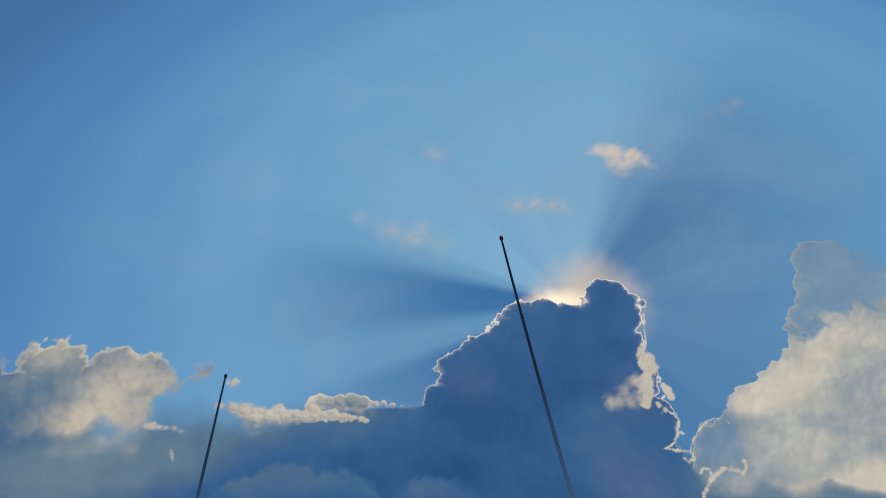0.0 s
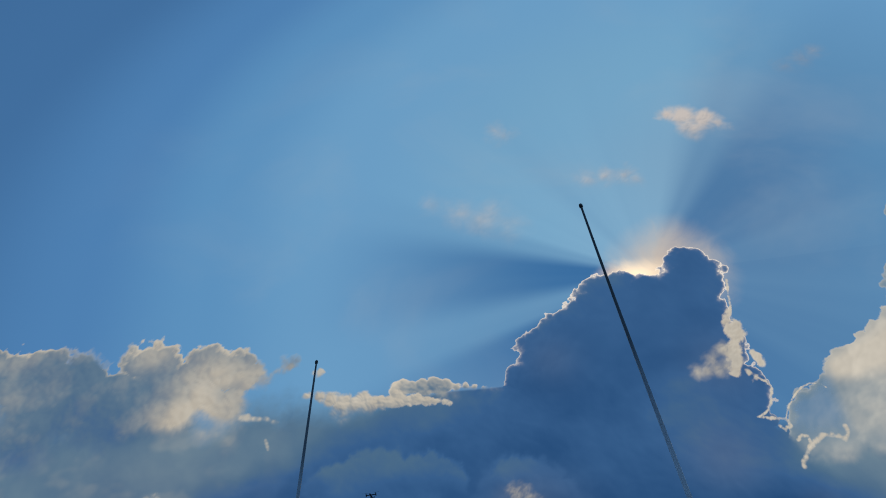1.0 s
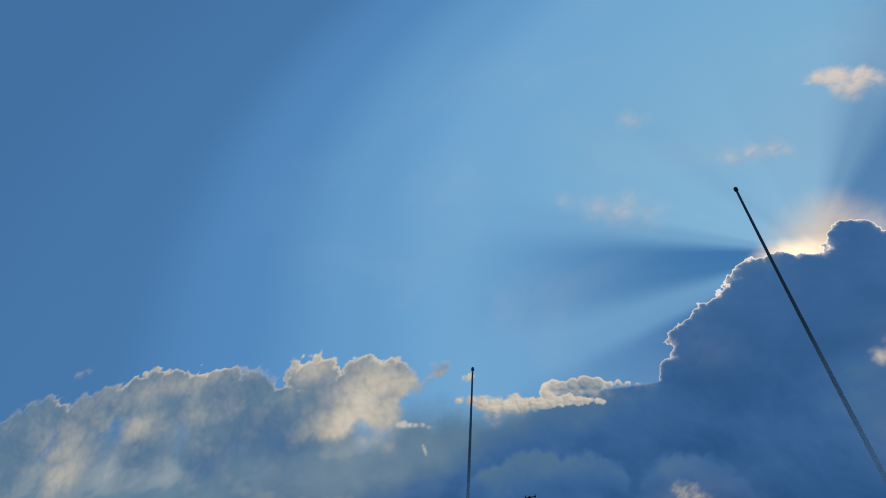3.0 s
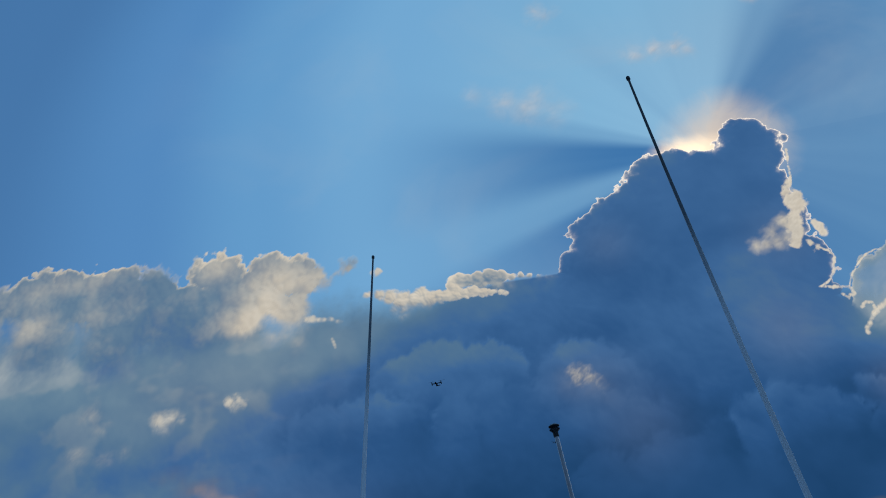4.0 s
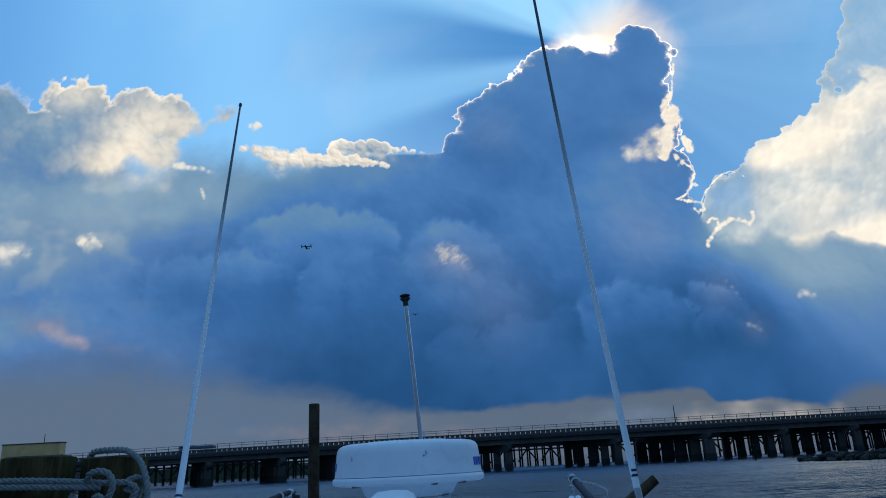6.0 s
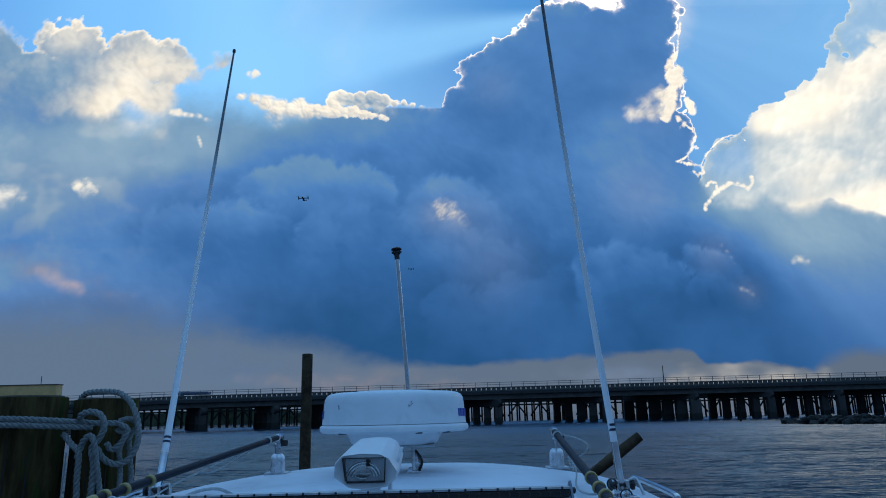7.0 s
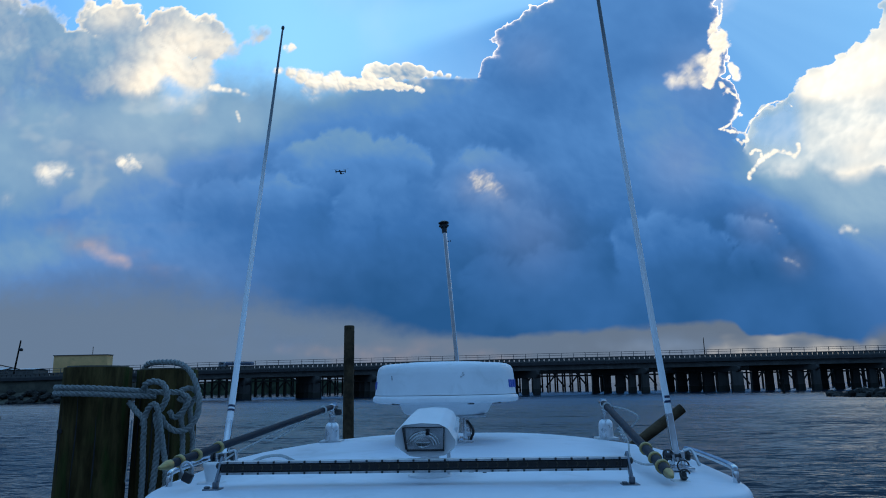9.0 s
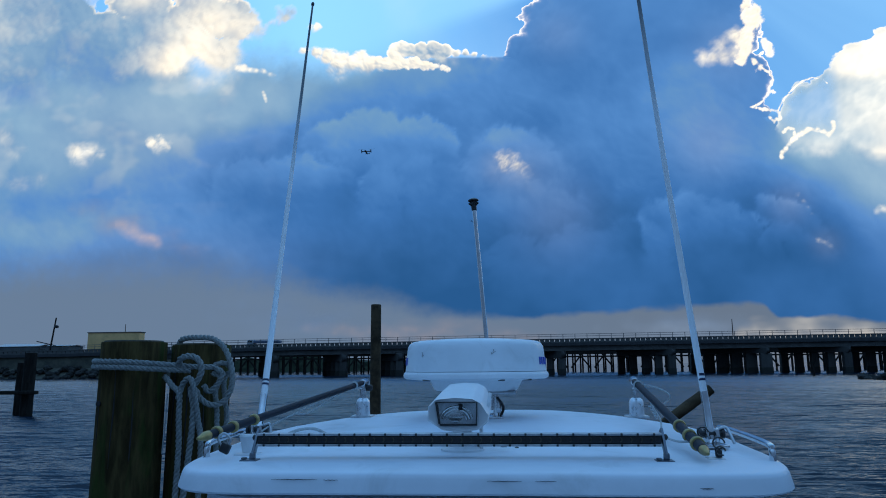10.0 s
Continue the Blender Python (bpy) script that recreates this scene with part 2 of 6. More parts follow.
def noise_warp(self, vec, scale, amount):
    n = self.node("ShaderNodeTexNoise")
    self.put(n.inputs["Vector"], vec)
    n.inputs["Scale"].default_value = scale
    off = self.node("ShaderNodeVectorMath", operation="MULTIPLY_ADD")
    self.link(n.outputs["Color"], off.inputs[0])
    off.inputs[1].default_value = (amount, amount, 0)
    self.put(off.inputs[2], vec)
    return off.outputs[0]


Tree.noise_warp = noise_warp

STORM = cloud_material("storm_cloud", 0.007, 0.05, 9.0, (2.3, 1.95, 1.55), 0.0019)
CUMULUS = cloud_material("cumulus", 0.006, 0.10, 14.0, (1.55, 1.36, 1.08), 0.0014)
HEADS = cloud_material("cumulus_heads", 0.004, 0.14, 30.0, (1.45, 1.28, 1.05), 0.0015)
PUFF = cloud_material("small_cloud", 0.006, 0.20, 30.0, (1.4, 1.18, 0.9))
SHRED = cloud_material("cloud_shred", 0.0012, 0.14, 40.0, (1.5, 1.3, 1.02))
EMBER = cloud_material("sunset_cloud", 0.006, 0.10, 24.0, tint=(1.0, 0.74, 0.62))
WISP = cloud_material("wisp", 0.0015, 0.08, 20.0, tint=(1.16, 1.05, 1.06))
LOW_HAZE = cloud_material("low_haze", 0.001, 0.05, 6.0, tint=(1.06, 0.98, 0.84))

TOWER_LOBES = [(0.055, 0.478, 0.030), (0.082, 0.506, 0.044), (0.128, 0.535, 0.054), (0.165, 0.545, 0.057), (0.212, 0.586, 0.060),
               (0.262, 0.584, 0.060), (0.302, 0.580, 0.060), (0.356, 0.643, 0.038), (0.343, 0.600, 0.056), (0.338, 0.550, 0.054),
               (0.330, 0.480, 0.066), (0.340, 0.435, 0.060), (0.338, 0.400, 0.058), (0.200, 0.470, 0.110), (0.110, 0.430, 0.090), (0.270, 0.420, 0.120), (0.36, 0.35, 0.05),
               (0.260, 0.520, 0.080), (0.370, 0.411, 0.046), (0.372, 0.388, 0.030), (0.338, 0.636, 0.030), (0.380, 0.628, 0.030)]

# heads of nearer banks inside the storm cloud: round lobes, how much light they catch, how sharp their edge is
BANK_WEST = [(-0.41, 0.280, 0.030), (-0.372, 0.293, 0.034), (-0.335, 0.288, 0.032), (-0.29, 0.292, 0.034), (-0.245, 0.275, 0.040)]
BANK_MIDDLE = [(-0.270, 0.338, 0.028), (-0.235, 0.348, 0.032), (-0.187, 0.360, 0.037), (-0.150, 0.346, 0.032), (-0.112, 0.345, 0.033), (-0.078, 0.322, 0.030), (-0.19, 0.31, 0.06)]
BANK_EAST = [(-0.015, 0.312, 0.032), (0.022, 0.322, 0.036), (0.056, 0.306, 0.034), (0.085, 0.275, 0.034)]
BANK_FRONT = [(-0.165, 0.255, 0.045), (-0.10, 0.270, 0.045), (-0.04, 0.245, 0.045), (0.03, 0.235, 0.05), (0.10, 0.215, 0.045)]
BANK_LOW = [(0.235, 0.202, 0.032), (0.285, 0.212, 0.036), (0.328, 0.198, 0.034), (0.365, 0.174, 0.034), (0.405, 0.164, 0.034), (0.445, 0.140, 0.034), (0.30, 0.165, 0.05)]
BANK_GAP = [(0.395, 0.222, 0.022), (0.425, 0.205, 0.024), (0.446, 0.180, 0.022), (0.466, 0.155, 0.018)]
BANK_DEEP = [(0.11, 0.150, 0.05), (0.20, 0.165, 0.05), (0.16, 0.130, 0.06), (0.03, 0.140, 0.05)]


def storm_field(u, v, step):
    tower = lobes_depth(u, v, TOWER_LOBES) + 0.024 * (billow(u, v, 22, 2, 11) - 0.60) + 0.014 * (billow(u, v, 50, 3, 15) - 0.60) + 0.006 * (billow(u, v, 110, 2, 17) - 0.6)
    top = np.interp(u, [-1.4, -0.9, -0.5, -0.35, -0.1, 0.03, 0.30, 0.40, 0.46, 0.60, 1.2], [0.58, 0.57, 0.55, 0.525, 0.470, 0.470, 0.42, 0.362, 0.385, 0.42, 0.40])
    foot = np.interp(u, [-1.3, -0.64, -0.475, -0.31, -0.269, -0.146, -0.113, 0.017, 0.10, 0.26, 0.372, 0.392, 0.42, 0.45, 0.53, 0.545, 0.60, 1.2],
                     [0.108, 0.108, 0.106, 0.100, 0.088, 0.072, 0.060, 0.056, 0.063, 0.070, 0.071, 0.059, 0.061, 0.064, 0.054, 0.044, 0.054, 0.05])
    foot = foot + 0.004 * fbm(u, v * 2.0, 22, 4, 5) + 0.006 * fbm(u, v, 7, 2, 6)
    wander = 0.05 * ease(-u, 0.15, 0.4) + 0.04 * ease(u, 0.36, 0.5) + 0.004
    soft_top = 0.004 + ease(u, 0.36, 0.50) * 0.09 + ease(-u, 0.06, 0.30) * 0.09
    soft_foot = 0.011 + 0.042 * ease(-u, -0.06, 0.22) + 0.035 * ease(-u, 0.25, 0.5) + 0.02 * ease(u, 0.53, 0.58) - 0.004 * ease(u, 0.36, 0.38) * ease(0.54 - u, 0.0, 0.02)
    deck = 0.02 * np.minimum((top - v + wander * fbm(u, v, 6, 3, 21)) / soft_top, (v - foot) / soft_foot)
    depth = np.maximum(tower, deck)
    soft = np.where(tower > deck, 0.0022, 0.02)
    warp = 0.02 * fbm(u, v, 5, 3, 61)
    # the depth of the blue: palest in the tower, darkest along the base
    shade = np.interp(v, [0.04, 0.10, 0.16, 0.22, 0.30, 0.38, 0.50, 0.66], [0.03, 0.05, 0.11, 0.22, 0.35, 0.39, 0.405, 0.38])
    shade = shade + 0.09 * fbm(u + warp, v * 1.8 - warp, 4.0, 4, 66) + 0.035 * fbm(u, v + warp, 16, 3, 68)
    # hazy light in the west, above the slanting edge of the shadow that the line of cumulus throws
    slant = v - 0.462 - 0.27 * u
    shade = shade + 0.23 * ease(slant + 0.012 * fbm(u, v, 9, 3, 71), -0.03, 0.05) * ease(-u, 0.02, 0.22)
    shade = shade + 0.20 * ease(-u, 0.26, 0.58) * ease(v, 0.15, 0.30) * (1 - 0.6 * ease(slant, -0.03, 0.05)) + (0.17 * ease(-u, 0.18, 0.55) + 0.14 * ease(-u, 0.45, 0.7)) * ease(0.27 - v, 0.0, 0.08)
    west = ease(fbm(u + warp, v * 1.5, 8, 4, 150), -0.05, 0.40) * ease(-u, 0.28, 0.50) * ease(v, 0.18, 0.30)
    shade = shade + 0.05 * west - 0.05 * ease(-u, 0.28, 0.55) * ease(v, 0.22, 0.30) * ease(0.45 - v, 0.0, 0.05)
    shade = shade - spots(u, v, [(-0.63, 0.46, 0.10, 0.025, 0.10), (-0.16, 0.330, 0.05, 0.016, 0.06), (-0.14, 0.245, 0.10, 0.03, 0.05), (0.40, 0.155, 0.08, 0.03, 0.10), (0.18, 0.285, 0.10, 0.03, 0.05)])
    shade = shade + spots(u, v, [(0.26, 0.33, 0.14, 0.09, 0.06), (0.33, 0.42, 0.08, 0.08, 0.04)])
    # light that comes down through the gap in the east, in shafts
    ray = (u - SUN_U) / np.maximum(SUN_V - v, 0.05)
    shaft = ease(ray + 0.03 * fbm(ray, 0.2 * v, 6, 2, 140), 0.33, 0.68) * ease(0.40 - v, 0.0, 0.08)
    glare = np.interp(v, [0.04, 0.10, 0.20, 0.30], [0.24, 0.36, 0.56, 0.72]) + 0.035 * fbm(ray, 0.5 * v, 8, 2, 141)
    shade = shade + shaft * np.clip(glare - shade, 0, 1) + 0.22 * ease(u, 0.39, 0.46) * ease(v, 0.30, 0.35) + spots(u, v, [(0.44, 0.29, 0.05, 0.05, 0.22), (0.56, 0.24, 0.10, 0.035, 0.12)])
    # heads of nearer banks
    bumps = billow(u + warp, v, 20, 4, 31, 0.55)
    fine = billow(u, v - warp, 55, 3, 35, 0.55)
    for n, (lobes, amount, edge, fall) in enumerate(((BANK_WEST, 0.12, 0.016, 0.05), (BANK_MIDDLE, 0.16, 0.012, 0.05), (BANK_EAST, 0.13, 0.014, 0.05), (BANK_FRONT, 0.10, 0.022, 0.06),
                                                     (BANK_LOW, 0.17, 0.012, 0.035), (BANK_GAP, 0.24, 0.012, 0.025), (BANK_DEEP, 0.08, 0.03, 0.05))):
        b = heads_depth(u, v, lobes, 0.02) + 0.030 * (bumps - 0.65) + 0.012 * (fine - 0.65)
        middle = sum(p[1] for p in lobes) / len(lobes)
        there = ease(v, middle - 0.060, middle + 0.010) * (0.55 + 0.6 * ease(fbm(u, v, 9, 2, 120 + n), -0.25, 0.25))
        shade = shade + there * (amount * ease(b, -0.002, edge) * np.exp(-np.clip(b, 0, 1) / fall) - 0.055 * ease(b, -0.05, 0.0) * ease(0.012 - b, 0.0, 0.012))
        shade = shade + 0.5 * amount * there * ease(b, 0.0, 0.02) * (bumps - 0.65)
    heaps = facing(0.016 * bumps + 0.005 * fine, step, 0.7, 0.7)
    inside = ease(tower, 0.0, 0.06) * ease(v, 0.42, 0.5)
    shade = shade + heaps * 0.035 * (1 - 0.75 * inside) * (1 - 0.6 * ease(slant, -0.03, 0.05) * ease(-u, 0.02, 0.22)) * ease(v, 0.10, 0.22)
    shade = shade + 0.05 * np.exp(-np.clip(tower, 0, 1) / 0.02) * ease(v, 0.36, 0.42) + 0.06 * facing(tower, step, -0.6, 0.4) * np.exp(-np.clip(tower, 0, 1) / 0.03) * ease(v, 0.42, 0.5) * ease(0.2 - u, 0.0, 0.1)
    warm = spots(u, v, [(0.09, 0.215, 0.06, 0.06, 0.18), (0.03, 0.29, 0.06, 0.04, 0.14), (0.315, 0.32, 0.05, 0.05, 0.16), (-0.50, 0.15, 0.22, 0.05, 0.16), (-0.55, 0.36, 0.2, 0.1, 0.10),
                        (0.42, 0.225, 0.03, 0.03, 0.22), (0.465, 0.165, 0.02, 0.02, 0.25), (0.35, 0.46, 0.05, 0.05, 0.10), (0.10, 0.50, 0.04, 0.04, 0.10)]) + 0.06 * shaft
    warm = warm + 0.10 * west
    sun_way = np.hypot(u - SUN_U, v - SUN_V)
    rim = np.clip(1.6 * np.exp(-sun_way / 0.28), 0, 1) * (tower > deck - 0.02) * ease(v, 0.34, 0.40)
    return depth, soft, shade, warm, rim


LEFT_LOBES = [(-1.20, 0.56, 0.09), (-1.06, 0.575, 0.075), (-0.95, 0.600, 0.066), (-0.86, 0.592, 0.066), (-0.77, 0.575, 0.064), (-0.69, 0.560, 0.062), (-0.63, 0.535, 0.055),
              (-0.600, 0.585, 0.030), (-0.570, 0.590, 0.038), (-0.545, 0.560, 0.040), (-0.505, 0.525, 0.042), (-0.468, 0.563, 0.040), (-0.430, 0.550, 0.038), (-0.402, 0.532, 0.034),
              (-0.372, 0.532, 0.012), (-0.350, 0.542, 0.0105), (-0.326, 0.550, 0.0080), (-0.366, 0.510, 0.016), (-0.43, 0.49, 0.045), (-0.52, 0.49, 0.055), (-0.62, 0.48, 0.075),
              (-0.76, 0.49, 0.095), (-0.92, 0.51, 0.10), (-1.08, 0.50, 0.11), (-1.25, 0.50, 0.12), (-0.42, 0.425, 0.022), (-0.46, 0.440, 0.030)]


def left_field(u, v, step):
    heap, small = billow(u, v, 14, 4, 41, 0.55), billow(u, v, 50, 3, 45, 0.55)
    depth = lobes_depth(u, v, LEFT_LOBES, 0.022) + 0.046 * (heap - 0.64) + 0.020 * (small - 0.65)
    floor = ease(v - 0.10 * ease(-u, 0.6, 1.0) + 0.03 * fbm(u, v, 7, 3, 8), 0.41, 0.53)
    soft = 0.0055 + 0.075 * (1 - floor) + 0.012 * ease(fbm(u, v, 5, 2, 49), 0.0, 0.4) + 0.012 * ease(u, -0.42, -0.36)
    light = facing(0.050 * heap + 0.014 * small + 0.35 * np.sqrt(np.clip(depth, 0, 0.09)), step, 0.55, 0.35)
    lit_part = spots(u, v, [(-0.455, 0.535, 0.075, 0.060, 0.95), (-0.50, 0.475, 0.070, 0.035, 0.85), (-0.425, 0.430, 0.045, 0.030, 0.55), (-0.575, 0.605, 0.045, 0.034, 0.75), (-0.38, 0.515, 0.03, 0.03, 0.6),
                            (-0.93, 0.545, 0.060, 0.030, 0.50), (-0.80, 0.545, 0.05, 0.03, 0.25), (-1.10, 0.50, 0.07, 0.08, 0.65), (-0.88, 0.625, 0.20, 0.03, 0.35), (-0.345, 0.545, 0.04, 0.012, 0.5)])
    edge = 1.5 * ease(0.016 - depth, 0.0, 0.014) * ease(v, 0.54, 0.58)
    lit_part = np.clip(lit_part + 0.55 * edge + 0.42 * (heap - 0.65) + 0.20 * (small - 0.65) + 0.14 * fbm(u, v, 12, 3, 44) - 0.06, 0, 1.1)
    shade = 0.63 + 0.16 * lit_part + 0.065 * light * (0.4 + 0.6 * np.clip(lit_part, 0, 1)) + 0.05 * fbm(u, v * 1.4, 7, 3, 48)
    shade = shade - spots(u, v, [(-0.67, 0.50, 0.07, 0.035, 0.07), (-0.75, 0.43, 0.10, 0.03, 0.12), (-0.60, 0.47, 0.05, 0.025, 0.08)]) * (1 - 0.8 * np.clip(lit_part, 0, 1))
    warm = np.clip(0.06 + 0.84 * lit_part, 0, 0.92)
    return depth, soft, shade, warm, (0.30 + 0.25 * ease(u, -0.66, -0.5)) * floor * ease(v, 0.53, 0.57)


HEAD_LOBES = [(-0.155, 0.482, 0.010), (-0.143, 0.488, 0.0128), (-0.128, 0.484, 0.0115), (-0.110, 0.484, 0.0130), (-0.092, 0.483, 0.0140), (-0.075, 0.478, 0.0130), (-0.145, 0.468, 0.014), (-0.11, 0.466, 0.018),
              (-0.08, 0.462, 0.016), (-0.056, 0.474, 0.0075), (-0.042, 0.475, 0.0068), (-0.028, 0.471, 0.0064), (-0.014, 0.467, 0.0062), (-0.003, 0.463, 0.0058), (0.006, 0.462, 0.0058), (0.015, 0.461, 0.0048), (-0.06, 0.458, 0.010)]
LINE_LOBES = [(-0.296, 0.490, 0.0090), (-0.278, 0.487, 0.0115), (-0.258, 0.480, 0.0150), (-0.239, 0.468, 0.0205), (-0.237, 0.452, 0.0140), (-0.240, 0.441, 0.0110), (-0.252, 0.455, 0.0110), (-0.222, 0.466, 0.019), (-0.205, 0.474, 0.0160), (-0.196, 0.462, 0.018), (-0.180, 0.466, 0.0140),
              (-0.164, 0.462, 0.0120), (-0.148, 0.463, 0.0105), (-0.133, 0.462, 0.0100), (-0.118, 0.463, 0.0100), (-0.104, 0.458, 0.0090), (-0.091, 0.455, 0.0075), (-0.078, 0.452, 0.0055), (-0.068, 0.450, 0.0035), (-0.154, 0.476, 0.008)]


def head_field(u, v, step):
    """Rounded heads, shaded within, with a thin silver rim."""
    small = billow(u, v, 55, 3, 71, 0.55)
    depth = lobes_depth(u, v, HEAD_LOBES, 0.006) + 0.007 * (small - 0.65)
    floor = ease(v + 0.006 * fbm(u, v, 20, 3, 3), 0.458, 0.476)
    light = facing(0.010 * small + 0.15 * np.sqrt(np.clip(depth, 0, 0.03)), step, 0.35, 0.6)
    shade = 0.70 + 0.12 * ease(-u, 0.11, 0.15) + 0.06 * light + 0.12 * (small - 0.65)
    warm = 0.32 + 0.45 * ease(-u, 0.12, 0.16) + 0.25 * light + 0.3 * ease(0.006 - depth, 0.0, 0.006)
    return depth + 0.001, 0.0022 + 0.03 * (1 - floor), shade, warm, np.clip(0.65 + 0.3 * ease(u, -0.12, 0.0), 0, 1) * floor


def line_field(u, v, step):
    """The sunlit cream row in front of the heads."""
    small = billow(u, v, 48, 4, 171, 0.6)
    depth = lobes_depth(u, v, LINE_LOBES, 0.008) + 0.010 * (small - 0.65)
    low = ease(0.462 - v + 0.10 * (-0.12 - u) + 0.008 * fbm(u, v, 20, 3, 13), 0.0, 0.03)
    west = ease(-u, 0.15, 0.22)
    light = facing(0.014 * small + 0.15 * np.sqrt(np.clip(depth, 0, 0.03)), step, 0.4, 0.5)
    shade = 0.78 + 0.07 * light + 0.12 * fbm(u, v, 24, 3, 174) - 0.10 * low
    warm = 0.80 + 0.25 * light - 0.30 * low
    return depth, 0.0035 + west * (0.004 + 0.016 * low), shade, warm, 0.15 + 0.35 * ease(u, -0.16, -0.10)


RIGHT_LOBES = [(0.452, 0.378, 0.028), (0.474, 0.383, 0.028), (0.480, 0.345, 0.055), (0.450, 0.330, 0.040), (0.52, 0.39, 0.045), (0.524, 0.432, 0.0230), (0.548, 0.445, 0.0255), (0.580, 0.458, 0.0300), (0.610, 0.472, 0.0320), (0.642, 0.492, 0.0321),
               (0.660, 0.530, 0.0240), (0.655, 0.558, 0.0180), (0.676, 0.580, 0.0200), (0.700, 0.605, 0.0240), (0.712, 0.565, 0.045), (0.57, 0.40, 0.055), (0.64, 0.43, 0.06), (0.70, 0.50, 0.055),
               (0.722, 0.640, 0.034), (0.742, 0.690, 0.034), (0.765, 0.712, 0.036), (0.800, 0.712, 0.036), (0.840, 0.690, 0.040), (0.775, 0.64, 0.075), (0.85, 0.60, 0.09), (0.92, 0.58, 0.12),
               (0.85, 0.50, 0.13), (0.95, 0.40, 0.18), (0.68, 0.38, 0.11), (0.80, 0.36, 0.14), (0.56, 0.33, 0.06), (0.735, 0.610, 0.045), (0.690, 0.570, 0.032)]


def right_field(u, v, step):
    heap, small = billow(u, v, 18, 4, 51, 0.55), billow(u, v, 52, 3, 55, 0.55)
    depth = lobes_depth(u, v, RIGHT_LOBES, 0.010) + 0.018 * (heap - 0.66) + 0.009 * (small - 0.65)
    floor = ease(v + 0.03 * fbm(u, v, 6, 3, 18), 0.22, 0.31)
    head = ease(0.512 - u, 0.0, 0.03) * ease(v, 0.30, 0.34)
    soft = 0.003 + 0.11 * (1 - floor) + 0.03 * ease(0.345 - v, 0.0, 0.03) * ease(0.56 - u, 0.0, 0.06) + 0.05 * ease(v, 0.60, 0.70) * ease(u, 0.78, 0.86)
    flow = fbm(u + 0.03 * fbm(u, v, 6, 2, 53), v * 1.7, 6.0, 4, 58, 0.55)
    # the thin upper part lets the blue through; the thick part below it is cream, crossed by pale hazy streaks
    broad = billow(u, v, 9, 3, 59, 0.55)
    thin = ease(v - 0.550 - 0.16 * (u - 0.69) - 0.10 * (heap - 0.65) - 0.06 * (broad - 0.65) + 0.02 * flow, -0.010, 0.022)
    band = np.exp(-((v - np.interp(u, [0.44, 0.53, 0.60, 0.68, 0.9], [0.292, 0.268, 0.286, 0.304, 0.33]) + 0.016 * flow) / 0.026) ** 2) * ease(u, 0.43, 0.48)
    patch = spots(u, v, [(0.580, 0.332, 0.032, 0.018, 0.5), (0.620, 0.358, 0.04, 0.015, 0.4), (0.74, 0.40, 0.08, 0.04, 0.25)])
    crest = spots(u, v, [(0.520, 0.430, 0.030, 0.022, 0.75), (0.56, 0.445, 0.045, 0.028, 0.80), (0.62, 0.465, 0.05, 0.035, 0.85), (0.68, 0.510, 0.05, 0.035, 0.8), (0.76, 0.545, 0.07, 0.035, 0.6), (0.63, 0.425, 0.05, 0.02, 0.30)])
    light = facing(0.05 * broad + 0.030 * heap + 0.008 * small, step, -0.55, 0.45)
    cream = np.clip(np.maximum(band * 1.05, crest) + patch + 0.30 * flow + 0.30 * (heap - 0.65), 0, 1.1) * (1 - 0.9 * thin) * (1 - 0.85 * head * (1 - band))
    shade = 0.885 + 0.02 * cream + 0.045 * light * (0.5 + 0.5 * (1 - thin)) + 0.05 * flow + 0.07 * (heap - 0.65) - 0.02 * head * (1 - band) - 0.10 * (1 - floor)
    warm = np.clip(0.20 + 0.76 * cream + 0.05 * light - 0.20 * thin - 0.16 * head * (1 - band), 0, 0.92)
    sun_way = np.hypot(u - SUN_U, v - SUN_V)
    cover = 1 - (0.45 * thin + 0.50 * head * (1 - band) * (1 - thin)) * ease(depth, 0.002, 0.016)
    return depth, soft, shade, warm, np.clip(1.3 * np.exp(-sun_way / 0.40), 0, 0.7) * floor, cover


def puff_field(lobes, seed, shade0, warm0, soft0, ragged, rim0, contrast, fade):
    biggest = max(r for _, _, r in lobes)
    blend = min(0.014, 0.8 * biggest)
    low, high = min(b - r for _, b, r in lobes), max(b + r for _, b, r in lobes)

    def field(u, v, step):
        small = billow(u, v, min(0.9 / biggest, 60), 4, seed, 0.6)
        depth = lobes_depth(u, v, lobes, blend) + ragged * (1.6 * (small - 0.66) + 0.5 * fbm(u, v, 30, 3, seed + 5))
        light = facing(0.6 * ragged * small / 0.6 + 0.012 * small, step, -0.45, 0.75)
        under = ease(v, low + 0.62 * (high - low), low)
        shade = shade0 + contrast * (light * 0.5 + 0.6 * (small - 0.65)) + 0.06 * fbm(u, v, 30, 3, seed + 3) - 0.10 * fade * under
        return depth, soft0 + fade * under * biggest, shade, warm0 - 0.3 * fade * under, rim0 + 0 * u
    return field


def small_cloud(label, lobes, seed, shade, warm, soft, ragged, rim, radius, material, contrast=0.12, fade=0.0):
    us, vs, rs = zip(*lobes)
    m = max(rs) + 0.02
    return cloud_sheet("cloud", label, (min(us) - m, max(us) + m, min(vs) - m, max(vs) + m), 0.0018, radius,
                       puff_field(lobes, seed, shade, warm, soft, ragged, rim, contrast, fade), material, "small clouds")


